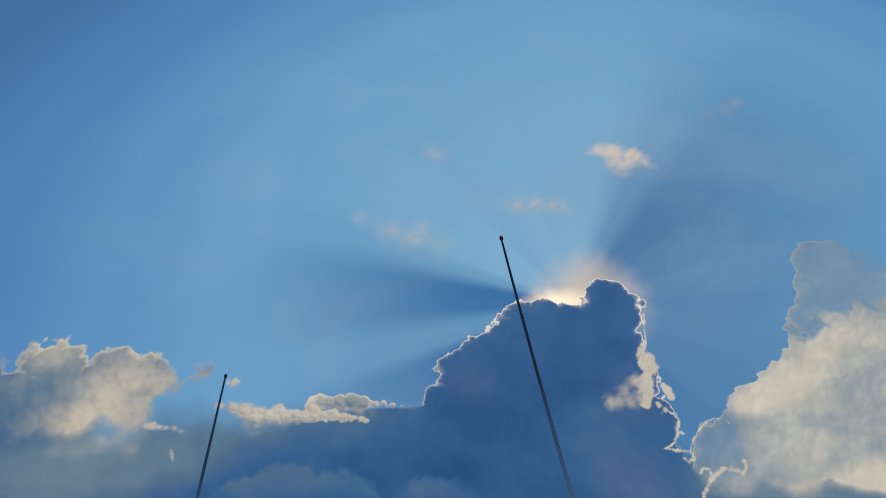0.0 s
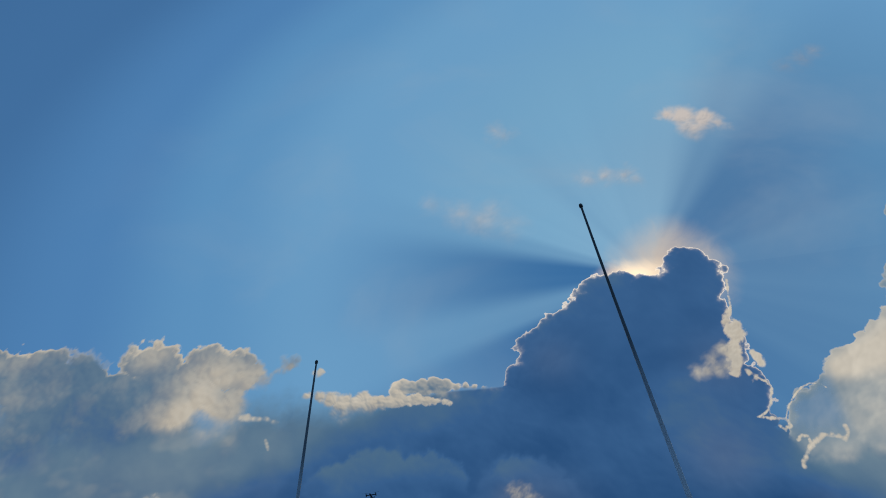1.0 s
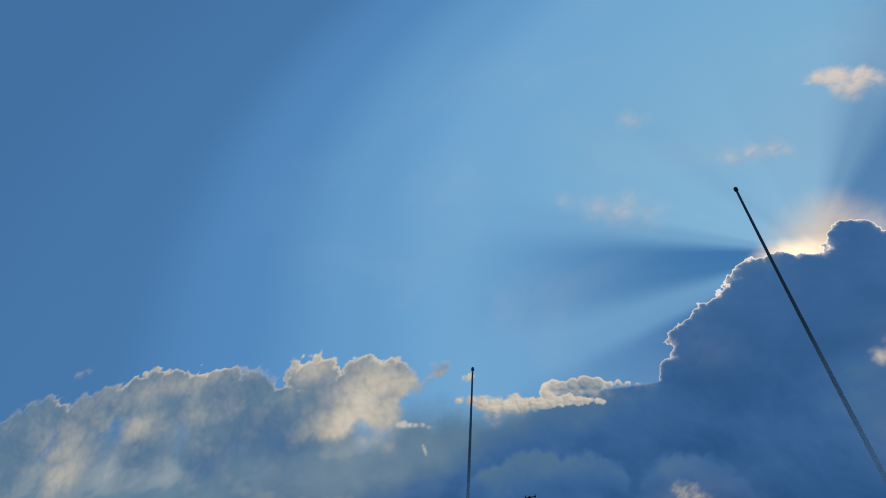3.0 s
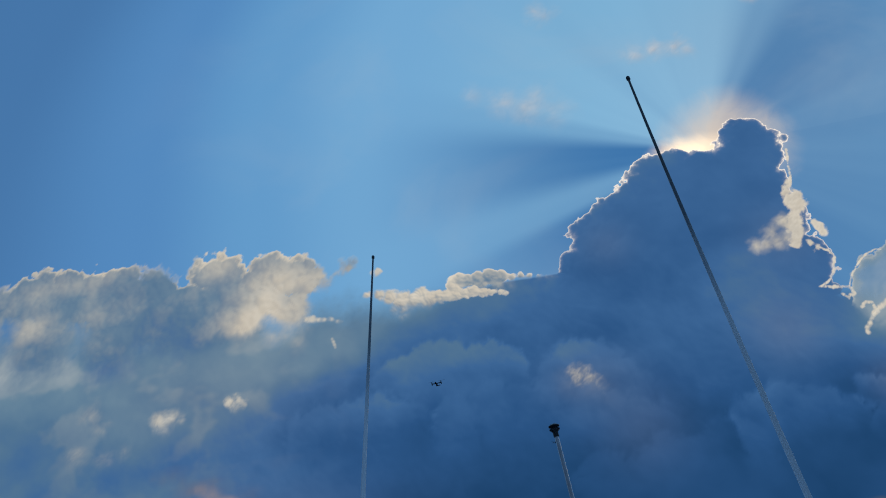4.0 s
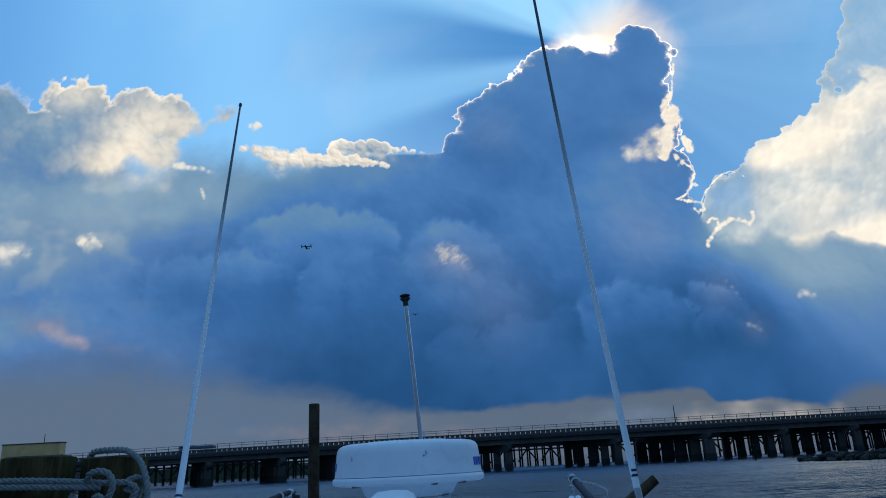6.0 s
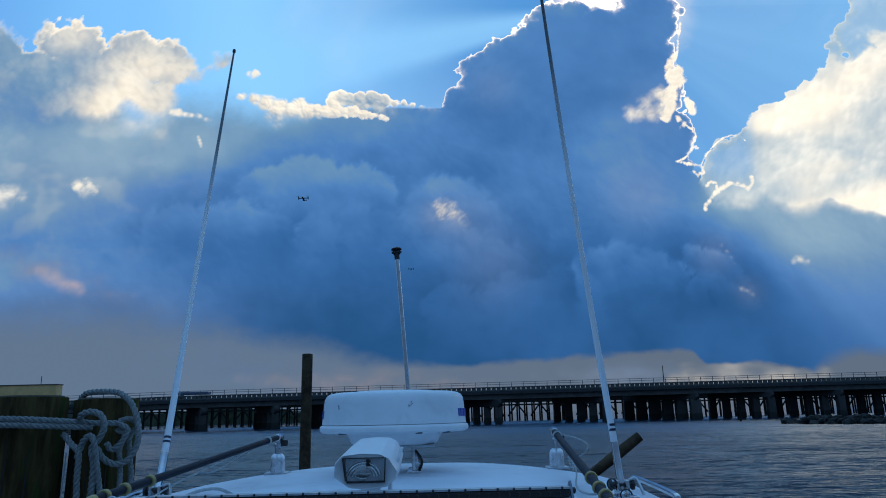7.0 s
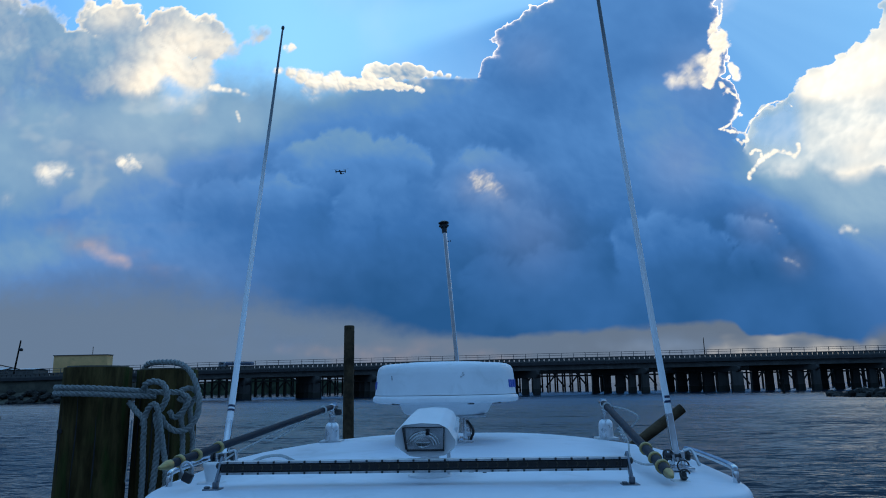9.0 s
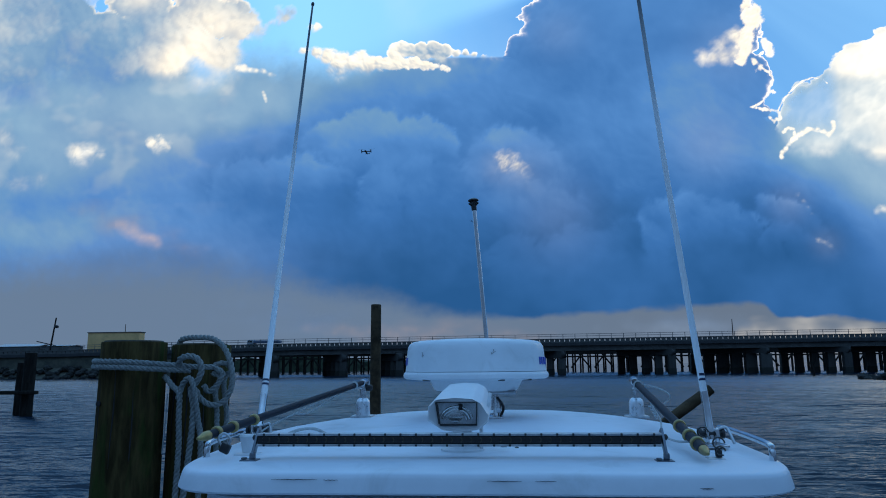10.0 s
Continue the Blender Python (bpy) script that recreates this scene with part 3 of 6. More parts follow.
cloud_sheet("cumulus_bank", "sunlit cream and grey cumulus bank rising beside the storm cloud", (0.38, 1.15, 0.14, 0.80), 0.003, 4300, right_field, CUMULUS)
cloud_sheet("storm_cloud", "towering dark blue storm cloud with a silver sunlit rim", (-1.4, 1.15, 0.03, 0.72), 0.003, 4350, storm_field, STORM)
cloud_sheet("cumulus_bank", "pale cream cumulus bank with blue-grey shaded underside", (-1.35, -0.28, 0.30, 0.72), 0.003, 4200, left_field, CUMULUS)
cloud_sheet("cumulus_bank", "shaded blue-grey cumulus heads with thin silver rims", (-0.20, 0.03, 0.42, 0.54), 0.0016, 4160, head_field, HEADS)
cloud_sheet("cumulus_bank", "low sunlit line of cream cumulus in front of darker heads", (-0.33, -0.04, 0.40, 0.53), 0.0016, 4140, line_field, HEADS)
small_cloud("bright cream cloud flank on the storm cloud's shoulder",
            [(0.393, 0.552, 0.0035), (0.388, 0.540, 0.0060), (0.384, 0.529, 0.0095), (0.396, 0.523, 0.0105), (0.387, 0.514, 0.0125), (0.400, 0.511, 0.0085), (0.390, 0.500, 0.0130), (0.382, 0.488, 0.0120), (0.376, 0.474, 0.0125),
             (0.378, 0.460, 0.0115), (0.372, 0.446, 0.0110), (0.388, 0.440, 0.0095), (0.397, 0.434, 0.0065)],
            101, 0.80, 0.90, 0.006, 0.007, 0.75, 4100, PUFF, 0.20)
small_cloud("soft peach cloud flank on the storm cloud's shoulder",
            [(0.372, 0.465, 0.020), (0.360, 0.456, 0.017), (0.345, 0.453, 0.0165), (0.330, 0.452, 0.0170), (0.315, 0.452, 0.0165), (0.345, 0.470, 0.015), (0.366, 0.485, 0.018)], 102, 0.76, 0.85, 0.022, 0.007, 0.0, 4095, PUFF, 0.18)
small_cloud("small detached cream cloud puff", [(0.405, 0.474, 0.0060), (0.410, 0.466, 0.0085), (0.412, 0.455, 0.0070)], 111, 0.84, 0.9, 0.004, 0.004, 0.5, 4100, SHRED, 0.2)
small_cloud("pale peach cloudlet above the hidden sun", [(0.420, 1.010, 0.026), (0.448, 1.002, 0.034), (0.482, 0.985, 0.038), (0.508, 0.968, 0.026), (0.455, 0.965, 0.034), (0.452, 0.940, 0.020)], 131, 0.98, 0.42, 0.028, 0.014, 0.0, 4100, WISP, 0.08, 0.6)
small_cloud("faint pink wisp of cloud", [(0.230, 0.870, 0.030), (0.265, 0.870, 0.034), (0.300, 0.868, 0.034), (0.318, 0.856, 0.026)], 141, 0.94, 0.40, 0.070, 0.016, 0.0, 4100, WISP, 0.10, 0.5)
small_cloud("faint white wisp of cloud", [(-0.070, 0.855, 0.040), (-0.020, 0.825, 0.052), (0.025, 0.800, 0.058), (0.065, 0.780, 0.050), (0.040, 0.825, 0.040)], 151, 0.97, 0.25, 0.120, 0.018, 0.0, 4100, WISP, 0.08, 0.3)
small_cloud("faint white wisp of cloud", [(0.070, 1.032, 0.034), (0.088, 1.012, 0.034), (0.078, 1.020, 0.036)], 155, 0.94, 0.35, 0.10, 0.016, 0.0, 4100, WISP, 0.08, 0.3)
small_cloud("faint mauve wisp of cloud", [(0.690, 1.105, 0.034), (0.725, 1.118, 0.040), (0.760, 1.140, 0.030)], 158, 0.72, 0.45, 0.09, 0.016, 0.0, 4100, WISP, 0.08, 0.3)
small_cloud("pinkish lit puff against the storm cloud", [(0.012, 0.304, 0.013), (0.028, 0.305, 0.014), (0.034, 0.292, 0.016), (0.012, 0.290, 0.014), (0.044, 0.278, 0.012)], 161, 0.58, 0.90, 0.026, 0.010, 0.0, 4050, PUFF, 0.34, 0.9)
small_cloud("soft mauve haze round a lit puff", [(0.000, 0.288, 0.034), (0.034, 0.278, 0.036), (0.050, 0.258, 0.028)], 165, 0.44, 0.55, 0.09, 0.008, 0.0, 4060, PUFF, 0.10, 0.6)
small_cloud("small cream puff of cloud", [(-0.536, 0.350, 0.0125), (-0.522, 0.349, 0.0140), (-0.510, 0.340, 0.0115), (-0.524, 0.334, 0.012)], 171, 0.82, 0.80, 0.014, 0.009, 0.0, 4050, PUFF, 0.16, 1.3)
small_cloud("soft cream puff of cloud", [(-0.660, 0.336, 0.022), (-0.636, 0.340, 0.018), (-0.618, 0.330, 0.014), (-0.648, 0.318, 0.018)], 181, 0.82, 0.74, 0.028, 0.010, 0.0, 4050, PUFF, 0.16, 0.9)
small_cloud("soft peach cloud low in the sky", [(-0.79, 0.37, 0.026), (-0.77, 0.345, 0.024), (-0.80, 0.30, 0.030), (-0.75, 0.285, 0.026), (-0.715, 0.295, 0.018)], 191, 0.66, 0.60, 0.06, 0.016, 0.0, 4050, PUFF, 0.14, 0.4)
small_cloud("small cream puff of cloud", [(-0.286, 0.530, 0.0075), (-0.277, 0.532, 0.0085), (-0.280, 0.524, 0.007)], 211, 0.86, 0.70, 0.006, 0.004, 0.1, 4050, PUFF, 0.12, 0.7)
small_cloud("small cream puff of cloud", [(-0.404, 0.468, 0.0070), (-0.394, 0.467, 0.0085), (-0.384, 0.463, 0.0060), (-0.372, 0.461, 0.0050), (-0.360, 0.459, 0.0075), (-0.350, 0.455, 0.0070), (-0.341, 0.452, 0.0045)], 221, 0.84, 0.75, 0.0065, 0.0035, 0.0, 4050, SHRED, 0.12, 0.7)
small_cloud("tiny torn shred of cloud", [(-0.360, 0.425, 0.0036), (-0.358, 0.420, 0.0042), (-0.356, 0.414, 0.0036), (-0.355, 0.409, 0.0024)], 225, 0.80, 0.60, 0.0045, 0.0018, 0.0, 4050, SHRED, 0.10)
small_cloud("tiny torn shred of cloud", [(-0.614, 0.632, 0.0050), (-0.619, 0.627, 0.0050)], 226, 0.84, 0.40, 0.010, 0.002, 0.0, 4050, SHRED, 0.10)
small_cloud("faint pale puff of cloud", [(-1.125, 0.694, 0.016), (-1.105, 0.698, 0.014)], 227, 0.82, 0.40, 0.03, 0.010, 0.0, 4050, PUFF, 0.10, 0.8)
small_cloud("small cream puff of cloud", [(0.538, 0.208, 0.007), (0.550, 0.212, 0.008), (0.560, 0.210, 0.006)], 231, 0.78, 0.75, 0.016, 0.006, 0.0, 4050, PUFF, 0.16, 0.6)
small_cloud("small cream puff of cloud", [(0.455, 0.170, 0.0050), (0.463, 0.166, 0.0055), (0.470, 0.160, 0.0040)], 233, 0.70, 0.70, 0.014, 0.005, 0.0, 4050, PUFF, 0.16, 0.6)
small_cloud("thin bright streak down a billow's edge", [(0.434, 0.236, 0.0055), (0.440, 0.228, 0.0060), (0.446, 0.218, 0.0050), (0.450, 0.208, 0.004)], 235, 0.74, 0.45, 0.016, 0.005, 0.0, 4050, PUFF, 0.12, 0.6)


def streak(label, a, b, r, seed, shade, warm, soft, radius, material):
    """A long low band of cloud from a to b, smooth along its length."""
    n = int(math.hypot(b[0] - a[0], b[1] - a[1]) / (r * 0.7)) + 2
    lobes = [(a[0] + (b[0] - a[0]) * i / n, a[1] + (b[1] - a[1]) * i / n + r * 0.25 * math.sin(i * 1.7 + seed), r * (0.45 + 0.55 * math.sin(math.pi * (i + 0.5) / (n + 1)))) for i in range(n + 1)]

    def field(u, v, step):
        depth = lobes_depth(u, v, lobes, 0.016) + r * 0.4 * fbm(u * 0.5, v * 1.8, 18, 4, seed)
        return depth, soft + 0 * u, shade + 0.06 * fbm(u * 0.4, v * 2.0, 14, 3, seed + 3), warm + 0 * u, 0 * u

    us, vs, rs = zip(*lobes)
    m = max(rs) + 0.03
    return cloud_sheet("cloud", label, (min(us) - m, max(us) + m, min(vs) - m, max(vs) + m), 0.003, radius, field, material, "low streaks of cloud")


streak("orange sunset streak of cloud", (-0.585, 0.218), (-0.515, 0.188), 0.0125, 201, 0.66, 0.85, 0.030, 4050, EMBER)
streak("faint tan veil beside the sunset streak", (-0.66, 0.250), (-0.44, 0.172), 0.030, 205, 0.44, 0.55, 0.075, 4060, EMBER)
streak("low cream streak of cloud over the bridge", (0.14, 0.044), (0.36, 0.050), 0.022, 241, 0.34, 0.45, 0.045, 4400, LOW_HAZE)
streak("low cream streak of cloud over the bridge", (0.34, 0.040), (0.56, 0.036), 0.030, 251, 0.50, 0.90, 0.036, 4400, LOW_HAZE)
streak("low pink streak of cloud over the bridge", (-0.45, 0.090), (-0.20, 0.062), 0.036, 261, 0.24, 0.40, 0.070, 4400, LOW_HAZE)
streak("low pink streak of cloud over the bridge", (-0.28, 0.052), (0.08, 0.040), 0.020, 271, 0.40, 0.90, 0.045, 4400, EMBER)


def fringe(points, r, seed, shade):
    """A ragged bright thread of cloud along a bent line."""
    rng = random.Random(seed)
    line = [Vector((p[0], p[1], 0)) for p in points]
    lobes = []
    for a, b in zip(line, line[1:]):
        n = max(int((b - a).length / (r * 0.45)), 1)
        for i in range(n):
            p = a.lerp(b, i / n)
            lobes.append((p.x + rng.gauss(0, r * 0.5), p.y + rng.gauss(0, r * 0.5), r * rng.uniform(0.7, 1.3)))
    return small_cloud("ragged sunlit thread of cloud along a gap", lobes, seed, shade, 0.92, r * 1.3, r * 0.9, 0.15, 4080, SHRED, 0.2)


fringe([(0.409, 0.610), (0.403, 0.581), (0.399, 0.558), (0.393, 0.540)], 0.0014, 120, 0.86)
fringe([(0.393, 0.436), (0.408, 0.424), (0.414, 0.414), (0.408, 0.400), (0.403, 0.388), (0.394, 0.378), (0.380, 0.371)], 0.0014, 121, 0.86)
fringe([(0.379, 0.371), (0.392, 0.368), (0.405, 0.366), (0.416, 0.364), (0.419, 0.352), (0.409, 0.347), (0.402, 0.356)], 0.0018, 122, 0.84)
fringe([(0.416, 0.364), (0.424, 0.378), (0.434, 0.390), (0.444, 0.400), (0.456, 0.409), (0.471, 0.413), (0.484, 0.410), (0.490, 0.402)], 0.0010, 123, 0.86)
fringe([(0.413, 0.293), (0.421, 0.307), (0.430, 0.316), (0.443, 0.326), (0.458, 0.333), (0.471, 0.333), (0.484, 0.325), (0.492, 0.333), (0.491, 0.345)], 0.0028, 124, 0.84)
fringe([(0.420, 0.330), (0.428, 0.337), (0.436, 0.336), (0.438, 0.324), (0.430, 0.318)], 0.0020, 125, 0.84)


# ---- surface materials ----
def surface(name, colour, rough=0.5, metal=0.0, vary=0.15, scale=6.0, bump=0.0, bump_scale=40.0, stain=None, stain_amount=0.0, stain_scale=3.0, coat=0.0, stretch=(1, 1, 1), random_tone=0.0, shine=0.5):
    m = bpy.data.materials.new(name)
    m.use_nodes = True
    k = Tree(m.node_tree)
    b = k.node("ShaderNodeBsdfPrincipled")
    out = k.node("ShaderNodeOutputMaterial")
    k.link(b.outputs[0], out.inputs[0])
    at = k.scaled(k.node("ShaderNodeTexCoord").outputs["Object"], *stretch)
    n = k.noise(at, scale, 6.0, 0.6, 0.3)
    lo, hi = tuple(c * (1 - vary) for c in colour), tuple(min(c * (1 + vary), 1) for c in colour)
    c = k.mix(k.step(n, 0.3, 0.7), lo, hi)
    if stain:
        s = k.noise(at, stain_scale, 8.0, 0.65, 0.8)
        c = k.mix(k.math("MULTIPLY", k.step(s, 0.50, 0.72), stain_amount), c, stain)
    if random_tone:
        r = k.node("ShaderNodeObjectInfo").outputs["Random"]
        c = k.mix(1.0, c, k.step(r, 0.0, 1.0, 1 - random_tone, 1 + random_tone, smooth=False), "MULTIPLY")
    k.link(c, b.inputs["Base Color"])
    k.put(b.inputs["Roughness"], k.step(n, 0.2, 0.8, max(rough - 0.08, 0.02), min(rough + 0.10, 1.0)))
    b.inputs["Metallic"].default_value = metal
    b.inputs["Coat Weight"].default_value = coat
    b.inputs["Specular IOR Level"].default_value = shine
    if bump:
        bn = k.node("ShaderNodeBump")
        bn.inputs["Strength"].default_value = bump
        bn.inputs["Distance"].default_value = 0.01
        k.link(k.noise(at, bump_scale, 6.0, 0.65, 0.2), bn.inputs["Height"])
        k.link(bn.outputs[0], b.inputs["Normal"])
    return m


GELCOAT = surface("white_gelcoat", (0.70, 0.735, 0.785), 0.50, vary=0.06, scale=3.0, bump=0.04, bump_scale=60, stain=(0.42, 0.44, 0.44), stain_amount=0.35, stain_scale=5.0)
DOME = surface("white_radome", (0.79, 0.83, 0.86), 0.48, vary=0.05, scale=5.0, stain=(0.55, 0.58, 0.58), stain_amount=0.35, stain_scale=9.0)
LAMP_WHITE = surface("white_lamp_shell", (0.72, 0.74, 0.76), 0.35, vary=0.05, scale=12.0, stain=(0.5, 0.52, 0.52), stain_amount=0.3, stain_scale=14.0)
SCUFF = surface("dark_scuff", (0.10, 0.11, 0.12), 0.7, vary=0.4, scale=60.0)
CHROME = surface("stainless_steel", (0.62, 0.64, 0.66), 0.14, 1.0, vary=0.10, scale=30.0)
DARK_STEEL = surface("tarnished_steel", (0.16, 0.18, 0.21), 0.38, 1.0, vary=0.25, scale=50.0, bump=0.1, bump_scale=90)
BRUSHED = surface("brushed_steel", (0.74, 0.77, 0.80), 0.30, 0.7, vary=0.14, scale=30.0, bump=0.1, bump_scale=90)
DULL_STEEL = surface("dull_aluminium", (0.50, 0.52, 0.54), 0.42, 1.0, vary=0.18, scale=40.0, bump=0.1, bump_scale=90)
BRASS = surface("worn_brass", (0.34, 0.26, 0.11), 0.45, 0.7, vary=0.2, scale=60.0)
BLACK = surface("black_plastic", (0.018, 0.018, 0.020), 0.45, vary=0.3, scale=50.0)
BLACK_POLE = surface("dark_grey_pole", (0.016, 0.020, 0.030), 0.55, vary=0.25, scale=40.0, shine=0.12)
LENS = surface("smoked_lens", (0.014, 0.013, 0.014), 0.35, vary=0.3, scale=80.0)
LED = surface("dull_led_reflector", (0.07, 0.06, 0.045), 0.35, 0.6, vary=0.3, scale=90.0)
MIRROR = surface("lamp_reflector", (0.80, 0.80, 0.78), 0.10, 1.0, vary=0.05, scale=40.0)
NAVY = surface("navy_stripe", (0.008, 0.015, 0.06), 0.4, vary=0.1, scale=60.0)
BLUE_INK = surface("blue_lettering", (0.02, 0.08, 0.42), 0.4, vary=0.1, scale=60.0)
PILE_WOOD = surface("wet_mossy_timber", (0.066, 0.046, 0.018), 0.9, shine=0.1, vary=0.55, scale=9.0, bump=1.0, bump_scale=26.0, stain=(0.030, 0.062, 0.012), stain_amount=0.9, stain_scale=2.6, stretch=(3.0, 3.0, 0.5))
PILE_TOP = surface("sawn_timber_end", (0.10, 0.085, 0.06), 0.9, vary=0.3, scale=30.0, bump=0.6, bump_scale=60.0)
LOG = surface("brown_weathered_log", (0.080, 0.055, 0.032), 0.9, vary=0.5, scale=5.0, bump=0.8, bump_scale=18.0, stain=(0.03, 0.026, 0.018), stain_amount=0.8, stain_scale=3.0, shine=0.2)
FAR_WOOD = surface("dark_creosoted_timber", (0.022, 0.020, 0.018), 0.95, shine=0.08, vary=0.4, scale=4.0, bump=0.6, bump_scale=20.0, stretch=(2, 2, 0.4))
ROPE = surface("grey_nylon_rope", (0.25, 0.26, 0.25), 0.9, vary=0.25, scale=90.0, bump=0.5, bump_scale=240.0, stain=(0.16, 0.18, 0.17), stain_amount=0.5, stain_scale=14.0)
CORD = surface("pale_cord", (0.42, 0.44, 0.44), 0.8, vary=0.2, scale=80.0)
CONCRETE = surface("weathered_concrete", (0.10, 0.098, 0.092), 0.9, vary=0.25, scale=0.6, bump=0.3, bump_scale=6.0, stain=(0.055, 0.052, 0.046), stain_amount=0.7, stain_scale=0.35)
PIER = surface("dark_pier_concrete", (0.055, 0.053, 0.050), 0.92, vary=0.3, scale=0.7, stain=(0.04, 0.04, 0.036), stain_amount=0.8, stain_scale=0.5, random_tone=0.2)
TIDE = surface("tidal_growth", (0.018, 0.020, 0.016), 0.8, vary=0.4, scale=2.0)
RAIL = surface("galvanised_rail", (0.12, 0.125, 0.13), 0.6, 0.3, vary=0.2, scale=3.0)
ASPHALT = surface("asphalt", (0.05, 0.05, 0.052), 0.9, vary=0.2, scale=1.0)
STONE = surface("riprap_stone", (0.036, 0.035, 0.032), 0.95, shine=0.15, vary=0.35, scale=1.2, bump=0.8, bump_scale=5.0, random_tone=0.35)
EARTH = surface("causeway_earth", (0.07, 0.068, 0.05), 0.95, vary=0.4, scale=0.6, bump=0.6, bump_scale=3.0)
SHORE = surface("far_shrub", (0.035, 0.045, 0.028), 0.95, vary=0.5, scale=0.25, bump=0.8, bump_scale=1.5, shine=0.1)
TAN = surface("tan_painted_wall", (0.78, 0.47, 0.20), 0.85, vary=0.10, scale=0.5, stain=(0.45, 0.29, 0.11), stain_amount=0.5, stain_scale=0.4)
TRUCK = surface("truck_paint", (0.10, 0.14, 0.22), 0.45, vary=0.15, scale=1.0)
TRUCK_WHITE = surface("truck_cab_paint", (0.35, 0.37, 0.40), 0.4, vary=0.15, scale=1.0)
GLASS_DARK = surface("dark_window_glass", (0.015, 0.02, 0.025), 0.08, vary=0.2, scale=2.0)
HULL_GREY = surface("aircraft_grey", (0.035, 0.037, 0.040), 0.6, vary=0.15, scale=0.4)


def clear_glass():
    m = bpy.data.materials.new("clear_glass")
    m.use_nodes = True
    k = Tree(m.node_tree)
    b = k.node("ShaderNodeBsdfPrincipled")
    b.inputs["Base Color"].default_value = (0.9, 0.93, 0.95, 1)
    b.inputs["Roughness"].default_value = 0.03
    b.inputs["Transmission Weight"].default_value = 1.0
    b.inputs["IOR"].default_value = 1.45
    k.link(b.outputs[0], k.node("ShaderNodeOutputMaterial").inputs[0])
    return m


GLASS = clear_glass()


def mast_material():
    """White fibreglass; its silhouette darkness against the bright sky is painted up the length."""
    m = bpy.data.materials.new("backlit_mast")
    m.use_nodes = True
    k = Tree(m.node_tree)
    b = k.node("ShaderNodeBsdfPrincipled")
    k.link(b.outputs[0], k.node("ShaderNodeOutputMaterial").inputs[0])
    at = k.node("ShaderNodeTexCoord").outputs["Object"]
    sep = k.node("ShaderNodeSeparateXYZ")
    k.link(at, sep.inputs[0])
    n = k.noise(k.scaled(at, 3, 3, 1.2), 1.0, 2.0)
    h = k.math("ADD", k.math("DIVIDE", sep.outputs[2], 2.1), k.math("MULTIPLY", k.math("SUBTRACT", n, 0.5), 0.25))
    # backlit shade put into the colour by height, near black at the tip
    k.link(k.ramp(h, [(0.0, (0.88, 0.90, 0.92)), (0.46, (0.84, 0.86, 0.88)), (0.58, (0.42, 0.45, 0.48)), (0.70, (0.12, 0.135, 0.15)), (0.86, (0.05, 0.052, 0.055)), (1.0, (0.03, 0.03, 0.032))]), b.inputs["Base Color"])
    b.inputs["Roughness"].default_value = 0.30
    return m


MAST = mast_material()


def water_material():
    m = bpy.data.materials.new("harbour_water")
    m.use_nodes = True
    k = Tree(m.node_tree)
    b = k.node("ShaderNodeBsdfPrincipled")
    k.link(b.outputs[0], k.node("ShaderNodeOutputMaterial").inputs[0])
    at = k.node("ShaderNodeTexCoord").outputs["Object"]
    patches = k.noise(k.scaled(at, 0.05, 0.09, 1.0), 1.0, 4.0, 0.55, 0.6)
    k.link(k.mix(patches, (0.003, 0.012, 0.026), (0.007, 0.020, 0.036)), b.inputs["Base Color"])
    k.put(b.inputs["Roughness"], k.step(patches, 0.3, 0.7, 0.04, 0.09))
    b.inputs["IOR"].default_value = 1.33
    def chop(sx, sy, detail, distort, amount):
        n = k.node("ShaderNodeTexNoise")
        k.link(k.scaled(at, sx, sy, 1.0), n.inputs["Vector"])
        for key, value in (("Scale", 1.0), ("Detail", detail), ("Roughness", 0.55), ("Distortion", distort)):
            n.inputs[key].default_value = value
        v = k.node("ShaderNodeVectorMath", operation="MULTIPLY_ADD")
        k.link(n.outputs["Color"], v.inputs[0])
        v.inputs[1].default_value = (amount, amount * 1.3, 0)
        v.inputs[2].default_value = (-amount / 2, -amount * 0.65, 0)
        return v.outputs[0]

    def vec(op, a, c, scale=None):
        n = k.node("ShaderNodeVectorMath", operation=op)
        k.put(n.inputs[0], a)
        if c is not None:
            k.put(n.inputs[1], c)
        if scale is not None:
            k.put(n.inputs["Scale"], scale)
        return n.outputs[0]

    # tilt of the small choppy waves, calmer in patches
    tilt = vec("ADD", chop(0.5, 1.6, 3.0, 0.4, 1.0), chop(1.5, 6.0, 3.0, 0.5, 1.0))
    tilt = vec("ADD", tilt, chop(8.0, 30.0, 2.0, 0.3, 0.65))
    tilt = vec("ADD", tilt, chop(0.13, 0.30, 2.0, 0.4, 0.60))
    tilt = vec("SCALE", tilt, None, k.step(patches, 0.32, 0.62, 1.2, 2.2))
    sep = k.node("ShaderNodeSeparateXYZ")
    k.link(tilt, sep.inputs[0])
    place = k.node("ShaderNodeSeparateXYZ")
    k.link(at, place.inputs[0])
    lee = k.step(place.outputs[1], 150.0, 190.0, 1.0, 0.10)      # calm water in the lee of the bridge
    lee = k.math("MULTIPLY", lee, k.step(place.outputs[1], 20.0, 125.0, 1.45, 0.40))
    wave = k.node("ShaderNodeCombineXYZ")
    k.put(wave.inputs[0], k.math("MULTIPLY", sep.outputs[0], 0.3))
    k.put(wave.inputs[1], k.math("MULTIPLY", lee, k.math("SUBTRACT", -0.085, k.math("MULTIPLY", k.math("ABSOLUTE", sep.outputs[1]), 0.66))))
    wave.inputs[2].default_value = 1.0
    k.link(vec("NORMALIZE", wave.outputs[0], None), b.inputs["Normal"])
    return m


